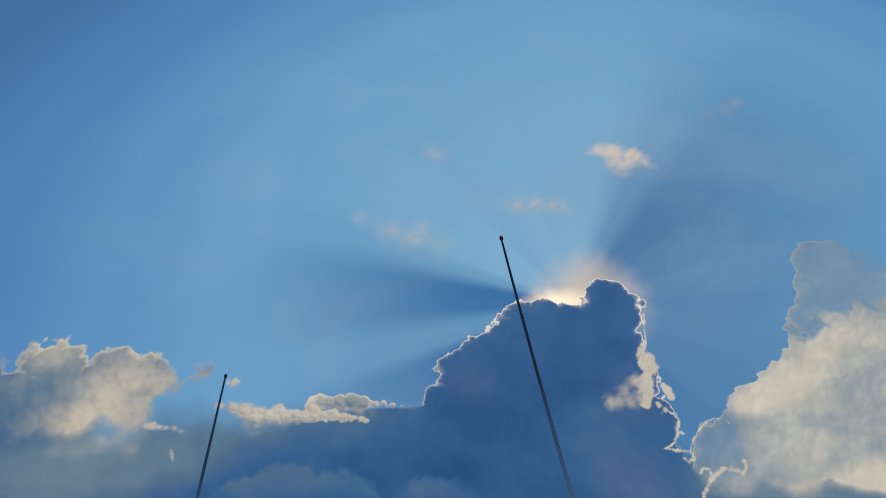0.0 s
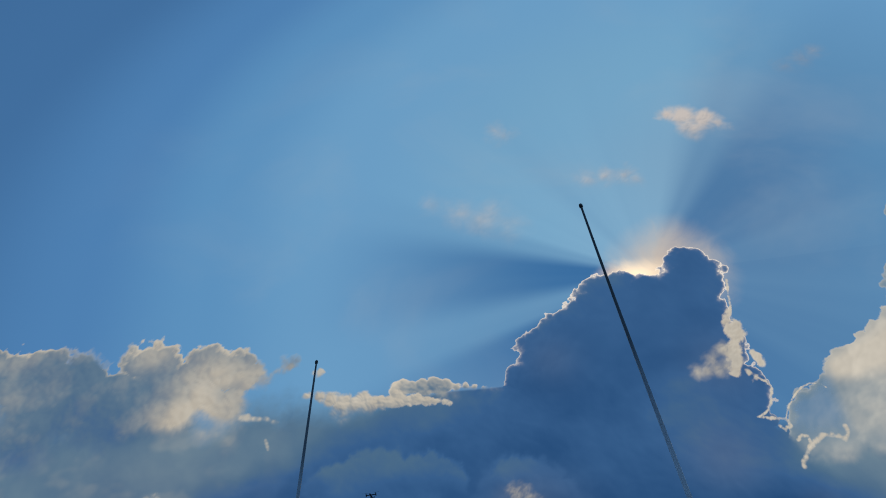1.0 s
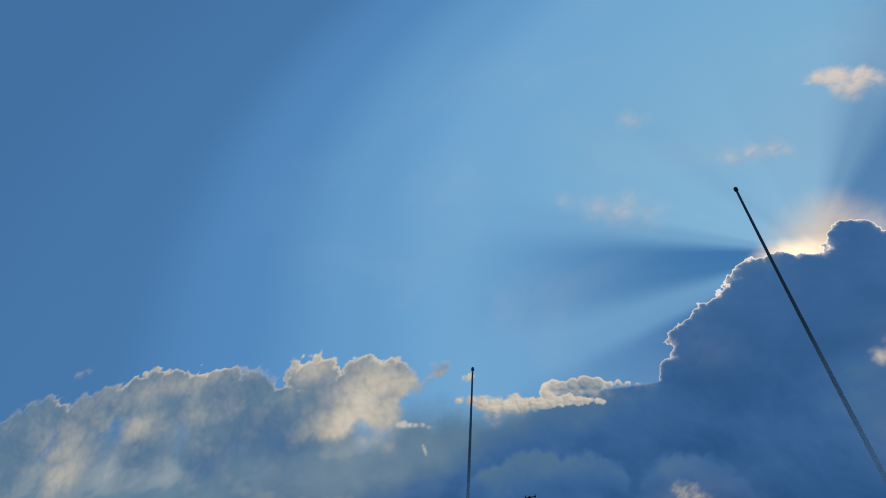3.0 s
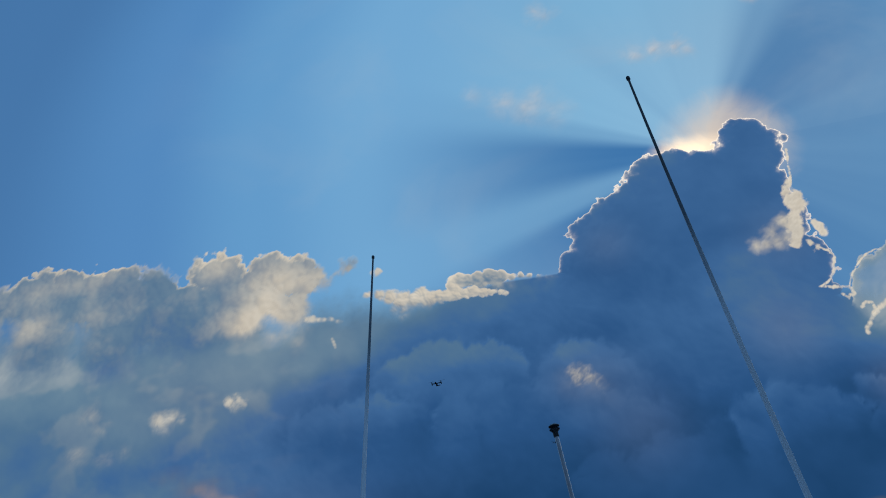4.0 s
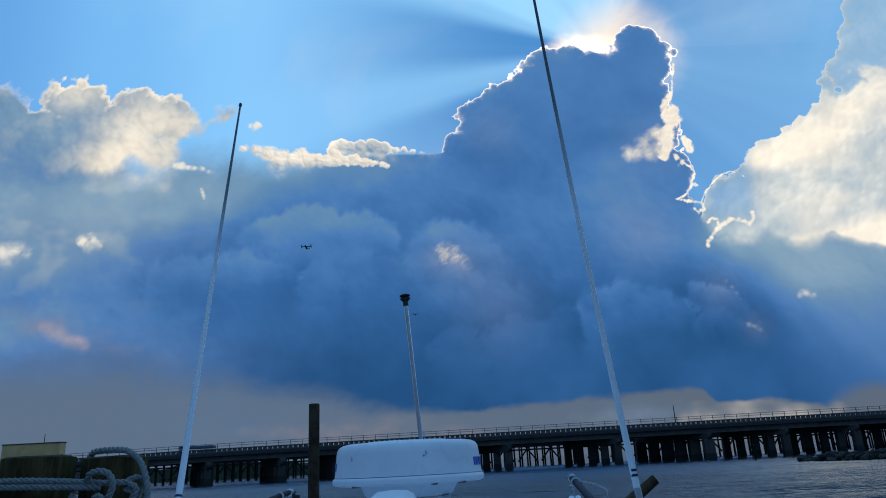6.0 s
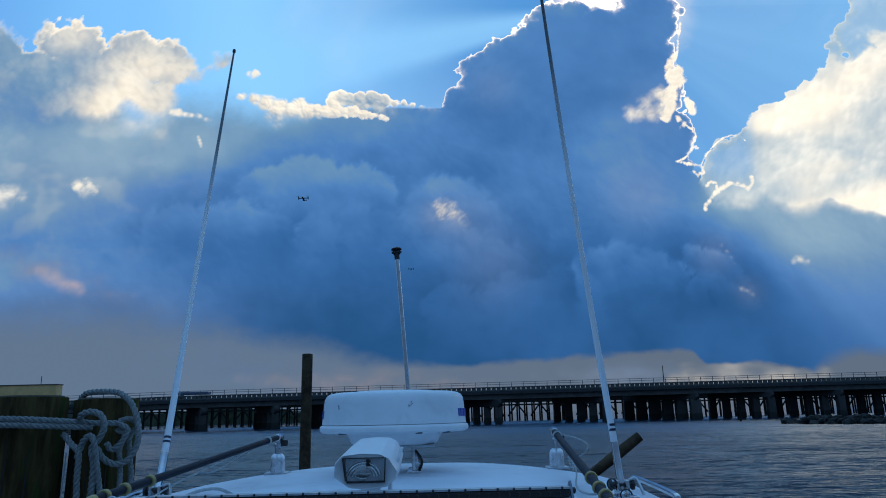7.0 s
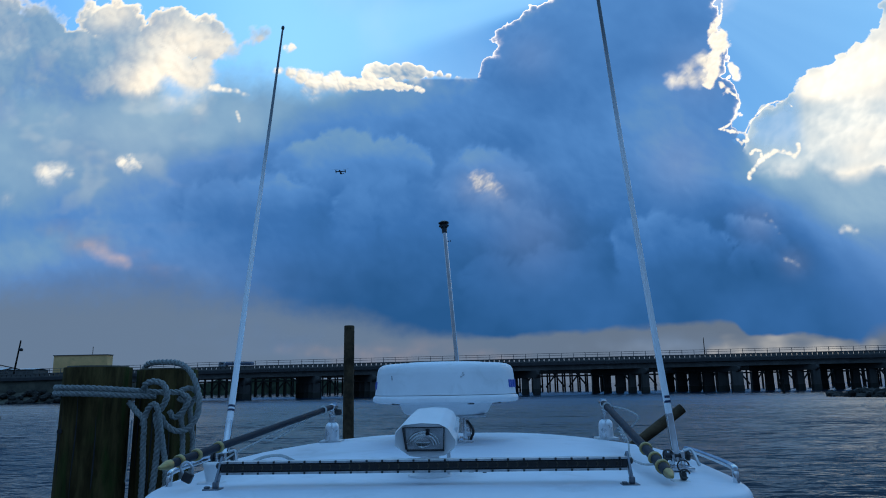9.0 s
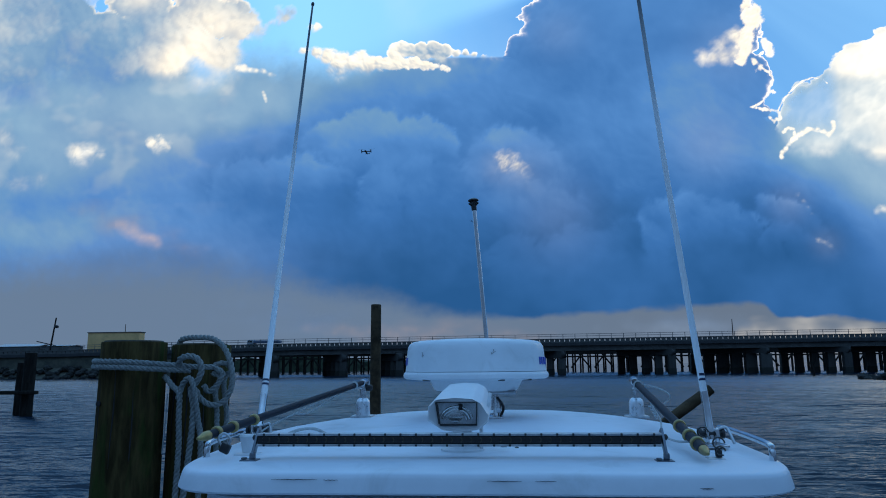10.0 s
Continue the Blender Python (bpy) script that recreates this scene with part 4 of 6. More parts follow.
WATER_SURFACE = water_material()


# ---- mesh helpers ----
def thing(name, base, label, category, group="", kind=""):
    ob = new(name)
    ob.empty_display_size = 0.2
    ob.location = base
    return tagged(ob, label, category, group, kind)


def mesh_from(name, bm, material, shift=None, smooth=True):
    if shift is not None:
        bmesh.ops.translate(bm, verts=bm.verts, vec=shift)
    bmesh.ops.recalc_face_normals(bm, faces=bm.faces)
    mesh = bpy.data.meshes.new(name)
    bm.to_mesh(mesh)
    bm.free()
    mesh.materials.append(material)
    if smooth:
        mesh.polygons.foreach_set("use_smooth", np.ones(len(mesh.polygons), bool))
        mesh.set_sharp_from_angle(angle=radians(38))
    return mesh


def world_base(ob):
    p = Vector(ob.location)
    while ob.parent:
        ob = ob.parent
        p += Vector(ob.location)
    return p


def part(name, bm, material, parent, label="", smooth=True):
    """A bmesh in world places becomes one mesh object under a thing or a part."""
    ob = new(name, mesh_from(name, bm, material, -world_base(parent), smooth))
    ob.parent = parent
    return tagged(ob, label)


def solo(name, bm, material, label, category, group="", kind="", base=(0, 0, 0)):
    ob = new(name, mesh_from(name, bm, material, -Vector(base)))
    ob.location = base
    return tagged(ob, label, category, group, kind)


def box(bm, centre, size, bevel=0.0, turn=None, segments=2):
    made = bmesh.ops.create_cube(bm, size=1.0)["verts"]
    m = Matrix.Translation(centre) @ (turn or Matrix.Identity(4)) @ Matrix.Diagonal((*size, 1))
    bmesh.ops.transform(bm, matrix=m, verts=made)
    if bevel:
        edges = list({e for v in made for e in v.link_edges})
        bmesh.ops.bevel(bm, geom=edges, offset=bevel, segments=segments, affect="EDGES", profile=0.5)
    return bm


def smooth_path(points, steps=8):
    """A Catmull-Rom path through the points."""
    p = [Vector(q) for q in points]
    p = [2 * p[0] - p[1], *p, 2 * p[-1] - p[-2]]
    out = []
    for i in range(1, len(p) - 2):
        for s in range(steps):
            t = s / steps
            out.append(0.5 * (2 * p[i] + (p[i + 1] - p[i - 1]) * t + (2 * p[i - 1] - 5 * p[i] + 4 * p[i + 1] - p[i + 2]) * t * t
                              + (3 * p[i] - p[i - 1] - 3 * p[i + 1] + p[i + 2]) * t**3))
    return out + [p[-2]]


def frames_along(path):
    tangents = [(path[min(i + 1, len(path) - 1)] - path[max(i - 1, 0)]).normalized() for i in range(len(path))]
    side = tangents[0].orthogonal().normalized()
    out = []
    for t in tangents:
        side = (side - t * side.dot(t)).normalized()
        out.append((side, t.cross(side)))
    return out


def tube(bm, path, radius, segments=10, caps=True):
    """A round bar along the path; radius is a number or a function of 0..1."""
    path = [Vector(q) for q in path]
    rings = []
    for i, (p, (a, b)) in enumerate(zip(path, frames_along(path))):
        r = radius(i / (len(path) - 1)) if callable(radius) else radius
        rings.append([bm.verts.new(p + (a * math.cos(w) + b * math.sin(w)) * r) for w in (2 * math.pi * j / segments for j in range(segments))])
    for r0, r1 in zip(rings, rings[1:]):
        for j in range(segments):
            bm.faces.new((r0[j], r0[(j + 1) % segments], r1[(j + 1) % segments], r1[j]))
    if caps:
        bm.faces.new(rings[0][::-1])
        bm.faces.new(rings[-1])
    return bm


def lathe(bm, profile, centre, axis=(0, 0, 1), segments=32):
    """Turns a profile of (radius, height) pairs about an axis through the centre."""
    axis = Vector(axis).normalized()
    a = axis.orthogonal().normalized()
    b = axis.cross(a)
    rings = []
    for r, h in profile:
        mid = Vector(centre) + axis * h
        rings.append([bm.verts.new(mid)] if r < 1e-6 else
                     [bm.verts.new(mid + (a * math.cos(w) + b * math.sin(w)) * r) for w in (2 * math.pi * j / segments for j in range(segments))])
    for r0, r1 in zip(rings, rings[1:]):
        for j in range(segments):
            j2 = (j + 1) % segments
            if len(r0) == 1 and len(r1) > 1:
                bm.faces.new((r0[0], r1[j2], r1[j]))
            elif len(r1) == 1 and len(r0) > 1:
                bm.faces.new((r0[j], r0[j2], r1[0]))
            elif len(r0) > 1:
                bm.faces.new((r0[j], r0[j2], r1[j2], r1[j]))
    return bm


def loft(bm, sections, close=True):
    """Skins closed sections of equal length."""
    rings = [[bm.verts.new(p) for p in s] for s in sections]
    n = len(rings[0])
    for r0, r1 in zip(rings, rings[1:]):
        for j in range(n):
            bm.faces.new((r0[j], r0[(j + 1) % n], r1[(j + 1) % n], r1[j]))
    if close:
        bm.faces.new(rings[0][::-1])
        bm.faces.new(rings[-1])
    return bm


def twisted_rope(bm, points, radius=0.014, lay=0.075, strands=3):
    """Laid rope: strands wound round the path."""
    path = smooth_path(points, 14)
    length = sum((b - a).length for a, b in zip(path, path[1:]))
    n = max(int(length / 0.008), 12)
    lens = [0.0]
    for a, b in zip(path, path[1:]):
        lens.append(lens[-1] + (b - a).length)
    fine, i = [], 0
    for s in range(n + 1):
        d = length * s / n
        while i < len(lens) - 2 and lens[i + 1] < d:
            i += 1
        w = (d - lens[i]) / max(lens[i + 1] - lens[i], 1e-9)
        fine.append(path[i].lerp(path[i + 1], min(w, 1)))
    sides = frames_along(fine)
    for k in range(strands):
        line = []
        for s, (p, (a, b)) in enumerate(zip(fine, sides)):
            w = 2 * math.pi * (length * s / n / lay + k / strands)
            line.append(p + (a * math.cos(w) + b * math.sin(w)) * radius * 0.52)
        tube(bm, line, radius * 0.56, 7)
    return bm


def empty_bm():
    return bmesh.new()


# ---- water ----
bm = empty_bm()
rings = [0.0, 6.0, 15.0, 40.0, 120.0, 400.0, 1200.0, 4600.0]
lathe(bm, [(r, 0) for r in rings], (0, 0, WATER), segments=64)
solo("water", bm, WATER_SURFACE, "dark blue rippled harbour water", "water", kind="structure")

# ---- boat ----
BX, BY = 0.19, 2.61                  # middle of the cabin top
HALF_W, HALF_L = 0.85, 0.965


def roof_outline(s, n=96):
    pts = []
    for j in range(n):
        w = 2 * math.pi * j / n
        c, q = math.cos(w), math.sin(w)
        e = 0.19 if q < 0 else 0.42
        x = math.copysign(abs(c) ** (0.19 if q < 0 else 0.30), c)
        y = math.copysign(abs(q) ** e, q)
        wide = 1.0 - 0.10 * max(-y, 0) ** 1.5 - 0.42 * max(y, 0) ** 2
        pts.append((BX + s * x * HALF_W * wide, BY + s * y * HALF_L))
    return pts


def crown(x, y):
    t = min(max((y - 1.85) / 1.2, 0), 1)
    return (0.005 + 0.020 * t * t * (3 - 2 * t)) * (1 - ((x - BX) / HALF_W) ** 2)


boat = thing("boat", (BX, BY, WATER), "white fibreglass cabin boat with a scuffed rounded cabin top", "boat")
bm = empty_bm()
profile = [(0.02, 0.0), (0.3, 0.0), (0.55, 0.0), (0.75, 0.0), (0.865, 0.0), (0.885, 0.0), (0.90, -0.003), (0.918, -0.005), (0.945, -0.006), (0.975, -0.007), (0.985, -0.009),
           (0.991, -0.013), (0.995, -0.021), (0.999, -0.036), (1.003, -0.052), (0.998, -0.057), (0.97, -0.057), (0.96, -0.045), (0.5, -0.04), (0.02, -0.04)]
sections = []
for s, dz in profile:
    sections.append([(x, y, ROOF + dz + crown(x, y) * (1 if s < 0.95 else 0.55)) for x, y in roof_outline(s)])
loft(bm, sections)
part("cabin_top", bm, GELCOAT, boat)
bm = empty_bm()
for z0, s0, z1, s1 in ((ROOF - 0.075, 0.93, 1.55, 1.06),):
    loft(bm, [[(x, y, z0) for x, y in roof_outline(s0)], [(x, y, (z0 + z1) / 2) for x, y in roof_outline((s0 + s1) / 2)], [(x, y, z1) for x, y in roof_outline(s1)]])
part("cabin_side", bm, GELCOAT, boat)
bm = empty_bm()
stations = [(-1.6, 1.05, 1.25, -0.1), (0.0, 1.12, 1.3, -0.1), (2.0, 1.15, 1.42, -0.1), (3.6, 1.08, 1.55, -0.05), (4.8, 0.75, 1.68, 0.1), (5.6, 0.34, 1.76, 0.35), (6.0, 0.03, 1.80, 0.9)]
sections = []
for y, w, top, keel in stations:
    sections.append([(BX - w, y, top), (BX - w * 0.93, y, (top + WATER) / 2), (BX - w * 0.7, y, WATER - 0.05), (BX, y, keel),
                     (BX + w * 0.7, y, WATER - 0.05), (BX + w * 0.93, y, (top + WATER) / 2), (BX + w, y, top)])
loft(bm, sections)
part("hull", bm, GELCOAT, boat, "white fibreglass hull")
for x0, x1, y0, y1, wide in ((-0.29, -0.18, 0.006, 0.0, 0.0011), (0.22, 0.30, 0.004, 0.004, 0.0010), (-0.165, -0.13, 0.005, 0.001, 0.0010), (0.33, 0.38, 0.004, 0.002, 0.0009), (0.70, 0.73, -0.010, 0.002, 0.0012)):
    bm = empty_bm()
    line = [(x0 + (x1 - x0) * i / 10, 1.6465 + 0.0008 * math.sin(i * 1.9), ROOF - 0.026 + y0 + 0.0006 * math.sin(i * 2.3)) for i in range(11)]
    tube(bm, line, lambda t, w=wide: w * (0.35 + 0.65 * math.sin(math.pi * t)), 6)
    part("scuff", bm, SCUFF, boat, "dark scuff on the gelcoat edge")
for x, y in ((-0.02, 1.805), (0.35, 1.80), (-0.40, 1.80), (0.66, 1.79), (0.30, 2.05), (0.80, 2.2), (0.72, 1.80)):
    bm = empty_bm()
    lathe(bm, [(0.006, -0.004), (0.006, 0.001), (0.004, 0.003), (0, 0.0035)], (x, y, ROOF + crown(x, y) - (0.011 if y < 1.85 else 0)), segments=12)
    part("screw_cap", bm, SCUFF, boat)

def grab_rail(x0, x1, y0, y1, z, h, label):
    rail = thing("grab_rail", ((x0 + x1) / 2, (y0 + y1) / 2, z), label, "grab rail", "grab rails")

    def at(t, up):
        return (x0 + (x1 - x0) * t, y0 + (y1 - y0) * t, z + up)

    bm = empty_bm()
    tube(bm, smooth_path([at(0, -0.004), at(0.006, h * 0.7), at(0.06, h), at(0.5, h + 0.003), at(0.94, h), at(0.994, h * 0.7), at(1, -0.004)], 6), 0.0085, 12)
    part("bar", bm, CHROME, rail)
    for t in (0, 1):
        bm = empty_bm()
        lathe(bm, [(0.014, -0.004), (0.014, 0.002), (0.010, 0.004), (0, 0.004)], at(t, 0), segments=16)
        part("foot", bm, CHROME, rail)


grab_rail(0.950, 0.985, 1.88, 2.44, ROOF - 0.010, 0.042, "bent stainless steel grab rail on the cabin top")
grab_rail(-0.570, -0.600, 1.93, 2.44, ROOF - 0.010, 0.042, "bent stainless steel grab rail beside the pilings")

# radar scanner
RX, RY = 0.153, 3.0
radar = thing("radar_scanner", (RX, RY, ROOF + 0.02), "white drum-shaped radar scanner on a cabin top bracket", "radar")
bm = empty_bm()
lathe(bm, [(0, 2.712), (0.10, 2.712), (0.16, 2.711), (0.165, 2.708), (0.245, 2.705), (0.268, 2.701), (0.282, 2.693), (0.290, 2.680), (0.2935, 2.660), (0.3005, 2.585), (0.302, 2.577)], (RX, RY, 0), segments=72)
part("dome", bm, DOME, radar)
bm = empty_bm()
lathe(bm, [(0.302, 2.575), (0.308, 2.571), (0.311, 2.562), (0.309, 2.551), (0.298, 2.545), (0.24, 2.540), (0.0, 2.540)], (RX, RY, 0), segments=72)
part("lower_rim", bm, DOME, radar)
bm = empty_bm()
lathe(bm, [(0.20, 2.539), (0.194, 2.530), (0.180, 2.502), (0.168, 2.495), (0, 2.495)], (RX, RY, 0), segments=48)
part("pedestal", bm, DOME, radar)
bm = empty_bm()
box(bm, (RX + 0.02, RY, 2.488), (0.30, 0.22, 0.012), 0.003)
part("mounting_plate", bm, DULL_STEEL, radar, "dull metal mounting plate")
for dx in (-0.08, 0.085):
    bm = empty_bm()
    for dy in (-0.07, 0.07):
        tube(bm, [(RX + dx, RY + dy, ROOF + 0.012), (RX + dx, RY + dy, 2.484)], 0.012, 10)
    box(bm, (RX + dx, RY, ROOF + 0.026), (0.06, 0.22, 0.014), 0.003)
    box(bm, (RX + dx + 0.012, RY - 0.07, 2.425), (0.018, 0.03, 0.04), 0.004)
    part("mounting_leg", bm, CHROME, radar)
bm = empty_bm()
tube(bm, smooth_path([(RX + 0.09, RY - 0.09, 2.47), (RX + 0.115, RY - 0.10, 2.43), (RX + 0.10, RY - 0.06, ROOF + 0.025)], 6), 0.006, 8)
part("cable", bm, BLACK, radar, "black cable")
for w in (-1.18, -0.72, -2.3):
    bm = empty_bm()
    box(bm, (RX + 0.285 * math.cos(w), RY + 0.285 * math.sin(w), 2.544), (0.03, 0.02, 0.008), 0.003, pose(0, 0, 0, 0, 0, math.degrees(w)))
    part("clip", bm, SCUFF, radar, "small dark rim clip")
# blue maker's mark, drawn as plain bars round the drum
for w0, w1 in ((-0.47, -0.42), (-0.39, -0.31), (-0.27, -0.18), (-0.14, -0.06), (-2.98, -2.92), (-2.88, -2.83)):
    bm = empty_bm()
    cols = []
    for j in range(5):
        w = w0 + (w1 - w0) * j / 4
        cols.append([bm.verts.new((RX + r * math.cos(w), RY + r * math.sin(w), z)) for r, z in ((0.2985, 2.603), (0.3010, 2.603), (0.2990, 2.634), (0.2960, 2.634))])
    for a, b in zip(cols, cols[1:]):
        for j in range(4):
            bm.faces.new((a[j], a[(j + 1) % 4], b[(j + 1) % 4], b[j]))
    bm.faces.new(cols[0])
    bm.faces.new(cols[-1])
    part("mark", bm, BLUE_INK, radar, "plain blue bar")
for w, z, l in ((-1.30, 2.664, 0.014), (-2.35, 2.655, 0.016), (-1.33, 2.650, 0.006)):
    bm = empty_bm()
    line = [(RX + 0.2975 * math.cos(w + 0.01 * i * (i % 2)), RY + 0.2975 * math.sin(w + 0.01 * i * (i % 2)), z - l * i / 4) for i in range(5)]
    tube(bm, line, 0.0010, 5)
    part("scuff", bm, SCUFF, radar, "dark scuff mark")

# searchlight
SX, SY = 0.138, 1.93
lamp = thing("searchlight", (SX, SY + 0.05, ROOF + 0.02), "white searchlight with a clear front window and ribbed shell", "searchlight")


FACE = [(-0.082, 0.016), (-0.062, 0.036), (-0.010, 0.041), (0.040, 0.038), (0.064, 0.026), (0.086, -0.008), (0.082, -0.026), (0.056, -0.046), (0.0, -0.053), (-0.044, -0.047), (-0.084, -0.020)]


def shell_section(cx, y, cz, grow, lift=0.0):
    """The lamp shell's many-sided outline, with softened corners."""
    pts = []
    n = len(FACE)
    for i in range(n):
        a, p, c = (Vector(FACE[(i + d) % n]) for d in (-1, 0, 1))
        for q in (p.lerp(a, 0.22), p.lerp(a, 0.07), p.lerp(c, 0.07), p.lerp(c, 0.22)):
            pts.append((cx + q.x * grow, y, cz + q.y * grow + (lift if q.y > 0 else 0)))
    return pts


LZ = 2.474
bm = empty_bm()
loft(bm, [shell_section(SX, SY - 0.004, LZ, 0.93), shell_section(SX, SY - 0.006, LZ, 0.97), shell_section(SX, SY - 0.002, LZ, 1.0), shell_section(SX + 0.001, SY + 0.018, LZ + 0.002, 1.01),
          shell_section(SX + 0.009, SY + 0.12, LZ + 0.018, 0.95, 0.004), shell_section(SX + 0.017, SY + 0.22, LZ + 0.034, 0.86, 0.006),
          shell_section(SX + 0.019, SY + 0.255, LZ + 0.038, 0.78, 0.004), shell_section(SX + 0.020, SY + 0.268, LZ + 0.038, 0.6)])
part("shell", bm, LAMP_WHITE, lamp)
bm = empty_bm()
for x0, x1, z0, z1 in ((-0.060, 0.050, 0.0275, 0.0300), (-0.050, 0.053, -0.0345, -0.0290)):
    box(bm, (SX + (x0 + x1) / 2, SY - 0.009, LZ + (z0 + z1) / 2), (x1 - x0, 0.008, z1 - z0), 0.0015)
box(bm, (SX - 0.055, SY - 0.009, LZ), (0.006, 0.008, 0.060), 0.0015, pose(0, 0, 0, 0, -9, 0))
box(bm, (SX + 0.052, SY - 0.009, LZ), (0.003, 0.008, 0.060), 0.0015, pose(0, 0, 0, 0, 2, 0))
part("gasket", bm, BLACK, lamp, "black window gasket")
bm = empty_bm()
cols = []
for i in range(13):
    x = -0.052 + 0.103 * i / 12
    cols.append([bm.verts.new((SX + x, SY - 0.0071, LZ + z)) for z in (-0.029, 0.027)])
for a, b in zip(cols, cols[1:]):
    bm.faces.new((a[0], b[0], b[1], a[1]))
part("backing", bm, DULL_STEEL, lamp, "grey lamp cavity")
bm = empty_bm()
for k in range(3):
    r = 0.030 + 0.008 * k
    tube(bm, [(SX - 0.004 + r * math.cos(a), SY - 0.0085 - 0.0006 * k, LZ - 0.026 + r * 0.95 * math.sin(a)) for a in np.linspace(0.25, 2.9, 18)], 0.0030, 6)
part("reflector", bm, MIRROR, lamp, "curved mirror reflector rings")
bm = empty_bm()
lathe(bm, [(0, -0.001), (0.022, -0.0005), (0.024, 0.001), (0, 0.001)], (SX - 0.006, SY - 0.0078, LZ - 0.003), (0, 1, 0), 28)
part("bowl", bm, MIRROR, lamp, "polished reflector bowl")
bm = empty_bm()
box(bm, (SX + 0.008, SY - 0.0105, LZ + 0.016), (0.012, 0.004, 0.018), 0.0015)
part("bulb_holder", bm, BLACK, lamp)
bm = empty_bm()
box(bm, (SX, SY - 0.0135, LZ - 0.001), (0.106, 0.002, 0.056))
window = part("window", bm, GLASS, lamp, "clear front window")
window.visible_shadow = False
for i in range(5):
    bm = empty_bm()
    y = SY + 0.07 + 0.032 * i
    box(bm, (SX + 0.081 + 0.0002 * i, y, LZ + 0.012 + 0.0048 * i), (0.010, 0.014, 0.030), 0.002, pose(0, 0, 0, 0, 24, 0))
    part("rib", bm, LAMP_WHITE, lamp)
bm = empty_bm()
lathe(bm, [(0.062, 0.0), (0.062, 0.006), (0.05, 0.012), (0.03, 0.018), (0.026, 0.06), (0.026, 0.089), (0, 0.089)], (SX + 0.008, SY + 0.07, ROOF + 0.005), segments=32)
part("swivel_base", bm, LAMP_WHITE, lamp)
bm = empty_bm()
box(bm, (SX + 0.062, SY + 0.06, ROOF + 0.045), (0.010, 0.03, 0.07), 0.003)
part("bracket", bm, LAMP_WHITE, lamp)

# light bar
LY, LX0, LX1, LBZ = 1.84, -0.388, 0.660, 2.413
bar = thing("light_bar", ((LX0 + LX1) / 2, LY, ROOF), "long black LED light bar with finned silver edges", "light bar")
bm = empty_bm()
box(bm, ((LX0 + LX1) / 2, LY, LBZ), (LX1 - LX0, 0.040, 0.022), 0.003)
part("housing", bm, BLACK, bar)
bm = empty_bm()
box(bm, ((LX0 + LX1) / 2, LY - 0.0215, LBZ), (LX1 - LX0 - 0.03, 0.004, 0.017), 0.0015)
part("lens", bm, LENS, bar, "smoked lens strip")
for dz, nm in ((0.0135, "upper"), (-0.0135, "lower")):
    bm = empty_bm()
    box(bm, ((LX0 + LX1) / 2, LY - 0.012, LBZ + dz), (LX1 - LX0, 0.030, 0.006), 0.0018)
    part("edge_rail", bm, DULL_STEEL, bar, "silver finned edge rail")
n_fin = 26
for i in range(n_fin):
    x = LX0 + 0.02 + (LX1 - LX0 - 0.04) * i / (n_fin - 1)
    for dz in (0.0142, -0.0142):
        bm = empty_bm()
        box(bm, (x, LY - 0.0245, LBZ + dz * 0.97), (0.006, 0.007, 0.0055), 0.0012)
        part("fin_notch", bm, BLACK, bar)
n_led = 40
for i in range(n_led):
    x = LX0 + 0.03 + (LX1 - LX0 - 0.06) * i / (n_led - 1)
    bm = empty_bm()
    tube(bm, [(x + 0.0058 * math.cos(a), LY - 0.0242, LBZ + 0.0058 * math.sin(a)) for a in np.linspace(-1.2, 1.2, 8)], 0.0018, 5)
    part("led_cup", bm, LED, bar, "dull golden LED cup")
for x, turn in ((LX0 - 0.006, 4), (LX1 + 0.006, -3)):
    bm = empty_bm()
    box(bm, (x, LY - 0.012, LBZ - 0.012), (0.007, 0.024, 0.080), 0.002, pose(0, 0, 0, -26, turn, 0))
    box(bm, (x - 0.006, LY - 0.036, ROOF + 0.003), (0.044, 0.038, 0.006), 0.002)
    box(bm, (x, LY - 0.034, ROOF + 0.013), (0.014, 0.018, 0.020), 0.004)
    bracket = part("bracket", bm, DARK_STEEL, bar, "bent metal end bracket")
    bm = empty_bm()
    lathe(bm, [(0.008, 0), (0.008, 0.006), (0.004, 0.009), (0, 0.009)], (x + (0.004 if x > 0 else -0.004), LY, LBZ + 0.004), (1 if x > 0 else -1, 0, 0), 8)
    part("bolt", bm, BLACK, bracket)
    bm = empty_bm()
    box(bm, (x - 0.02, LY - 0.042, ROOF + 0.0085), (0.012, 0.012, 0.005), 0.001)
    part("foot_bolt", bm, SCUFF, bracket)
bm = empty_bm()
lathe(bm, [(0.009, 0), (0.009, 0.012), (0.006, 0.016), (0, 0.018)], (0.262, 1.97, ROOF + 0.018), segments=12)
solo("knob", bm, BLACK, "small black knob on the cabin top", "knob", base=(0.262, 1.97, ROOF + 0.018))


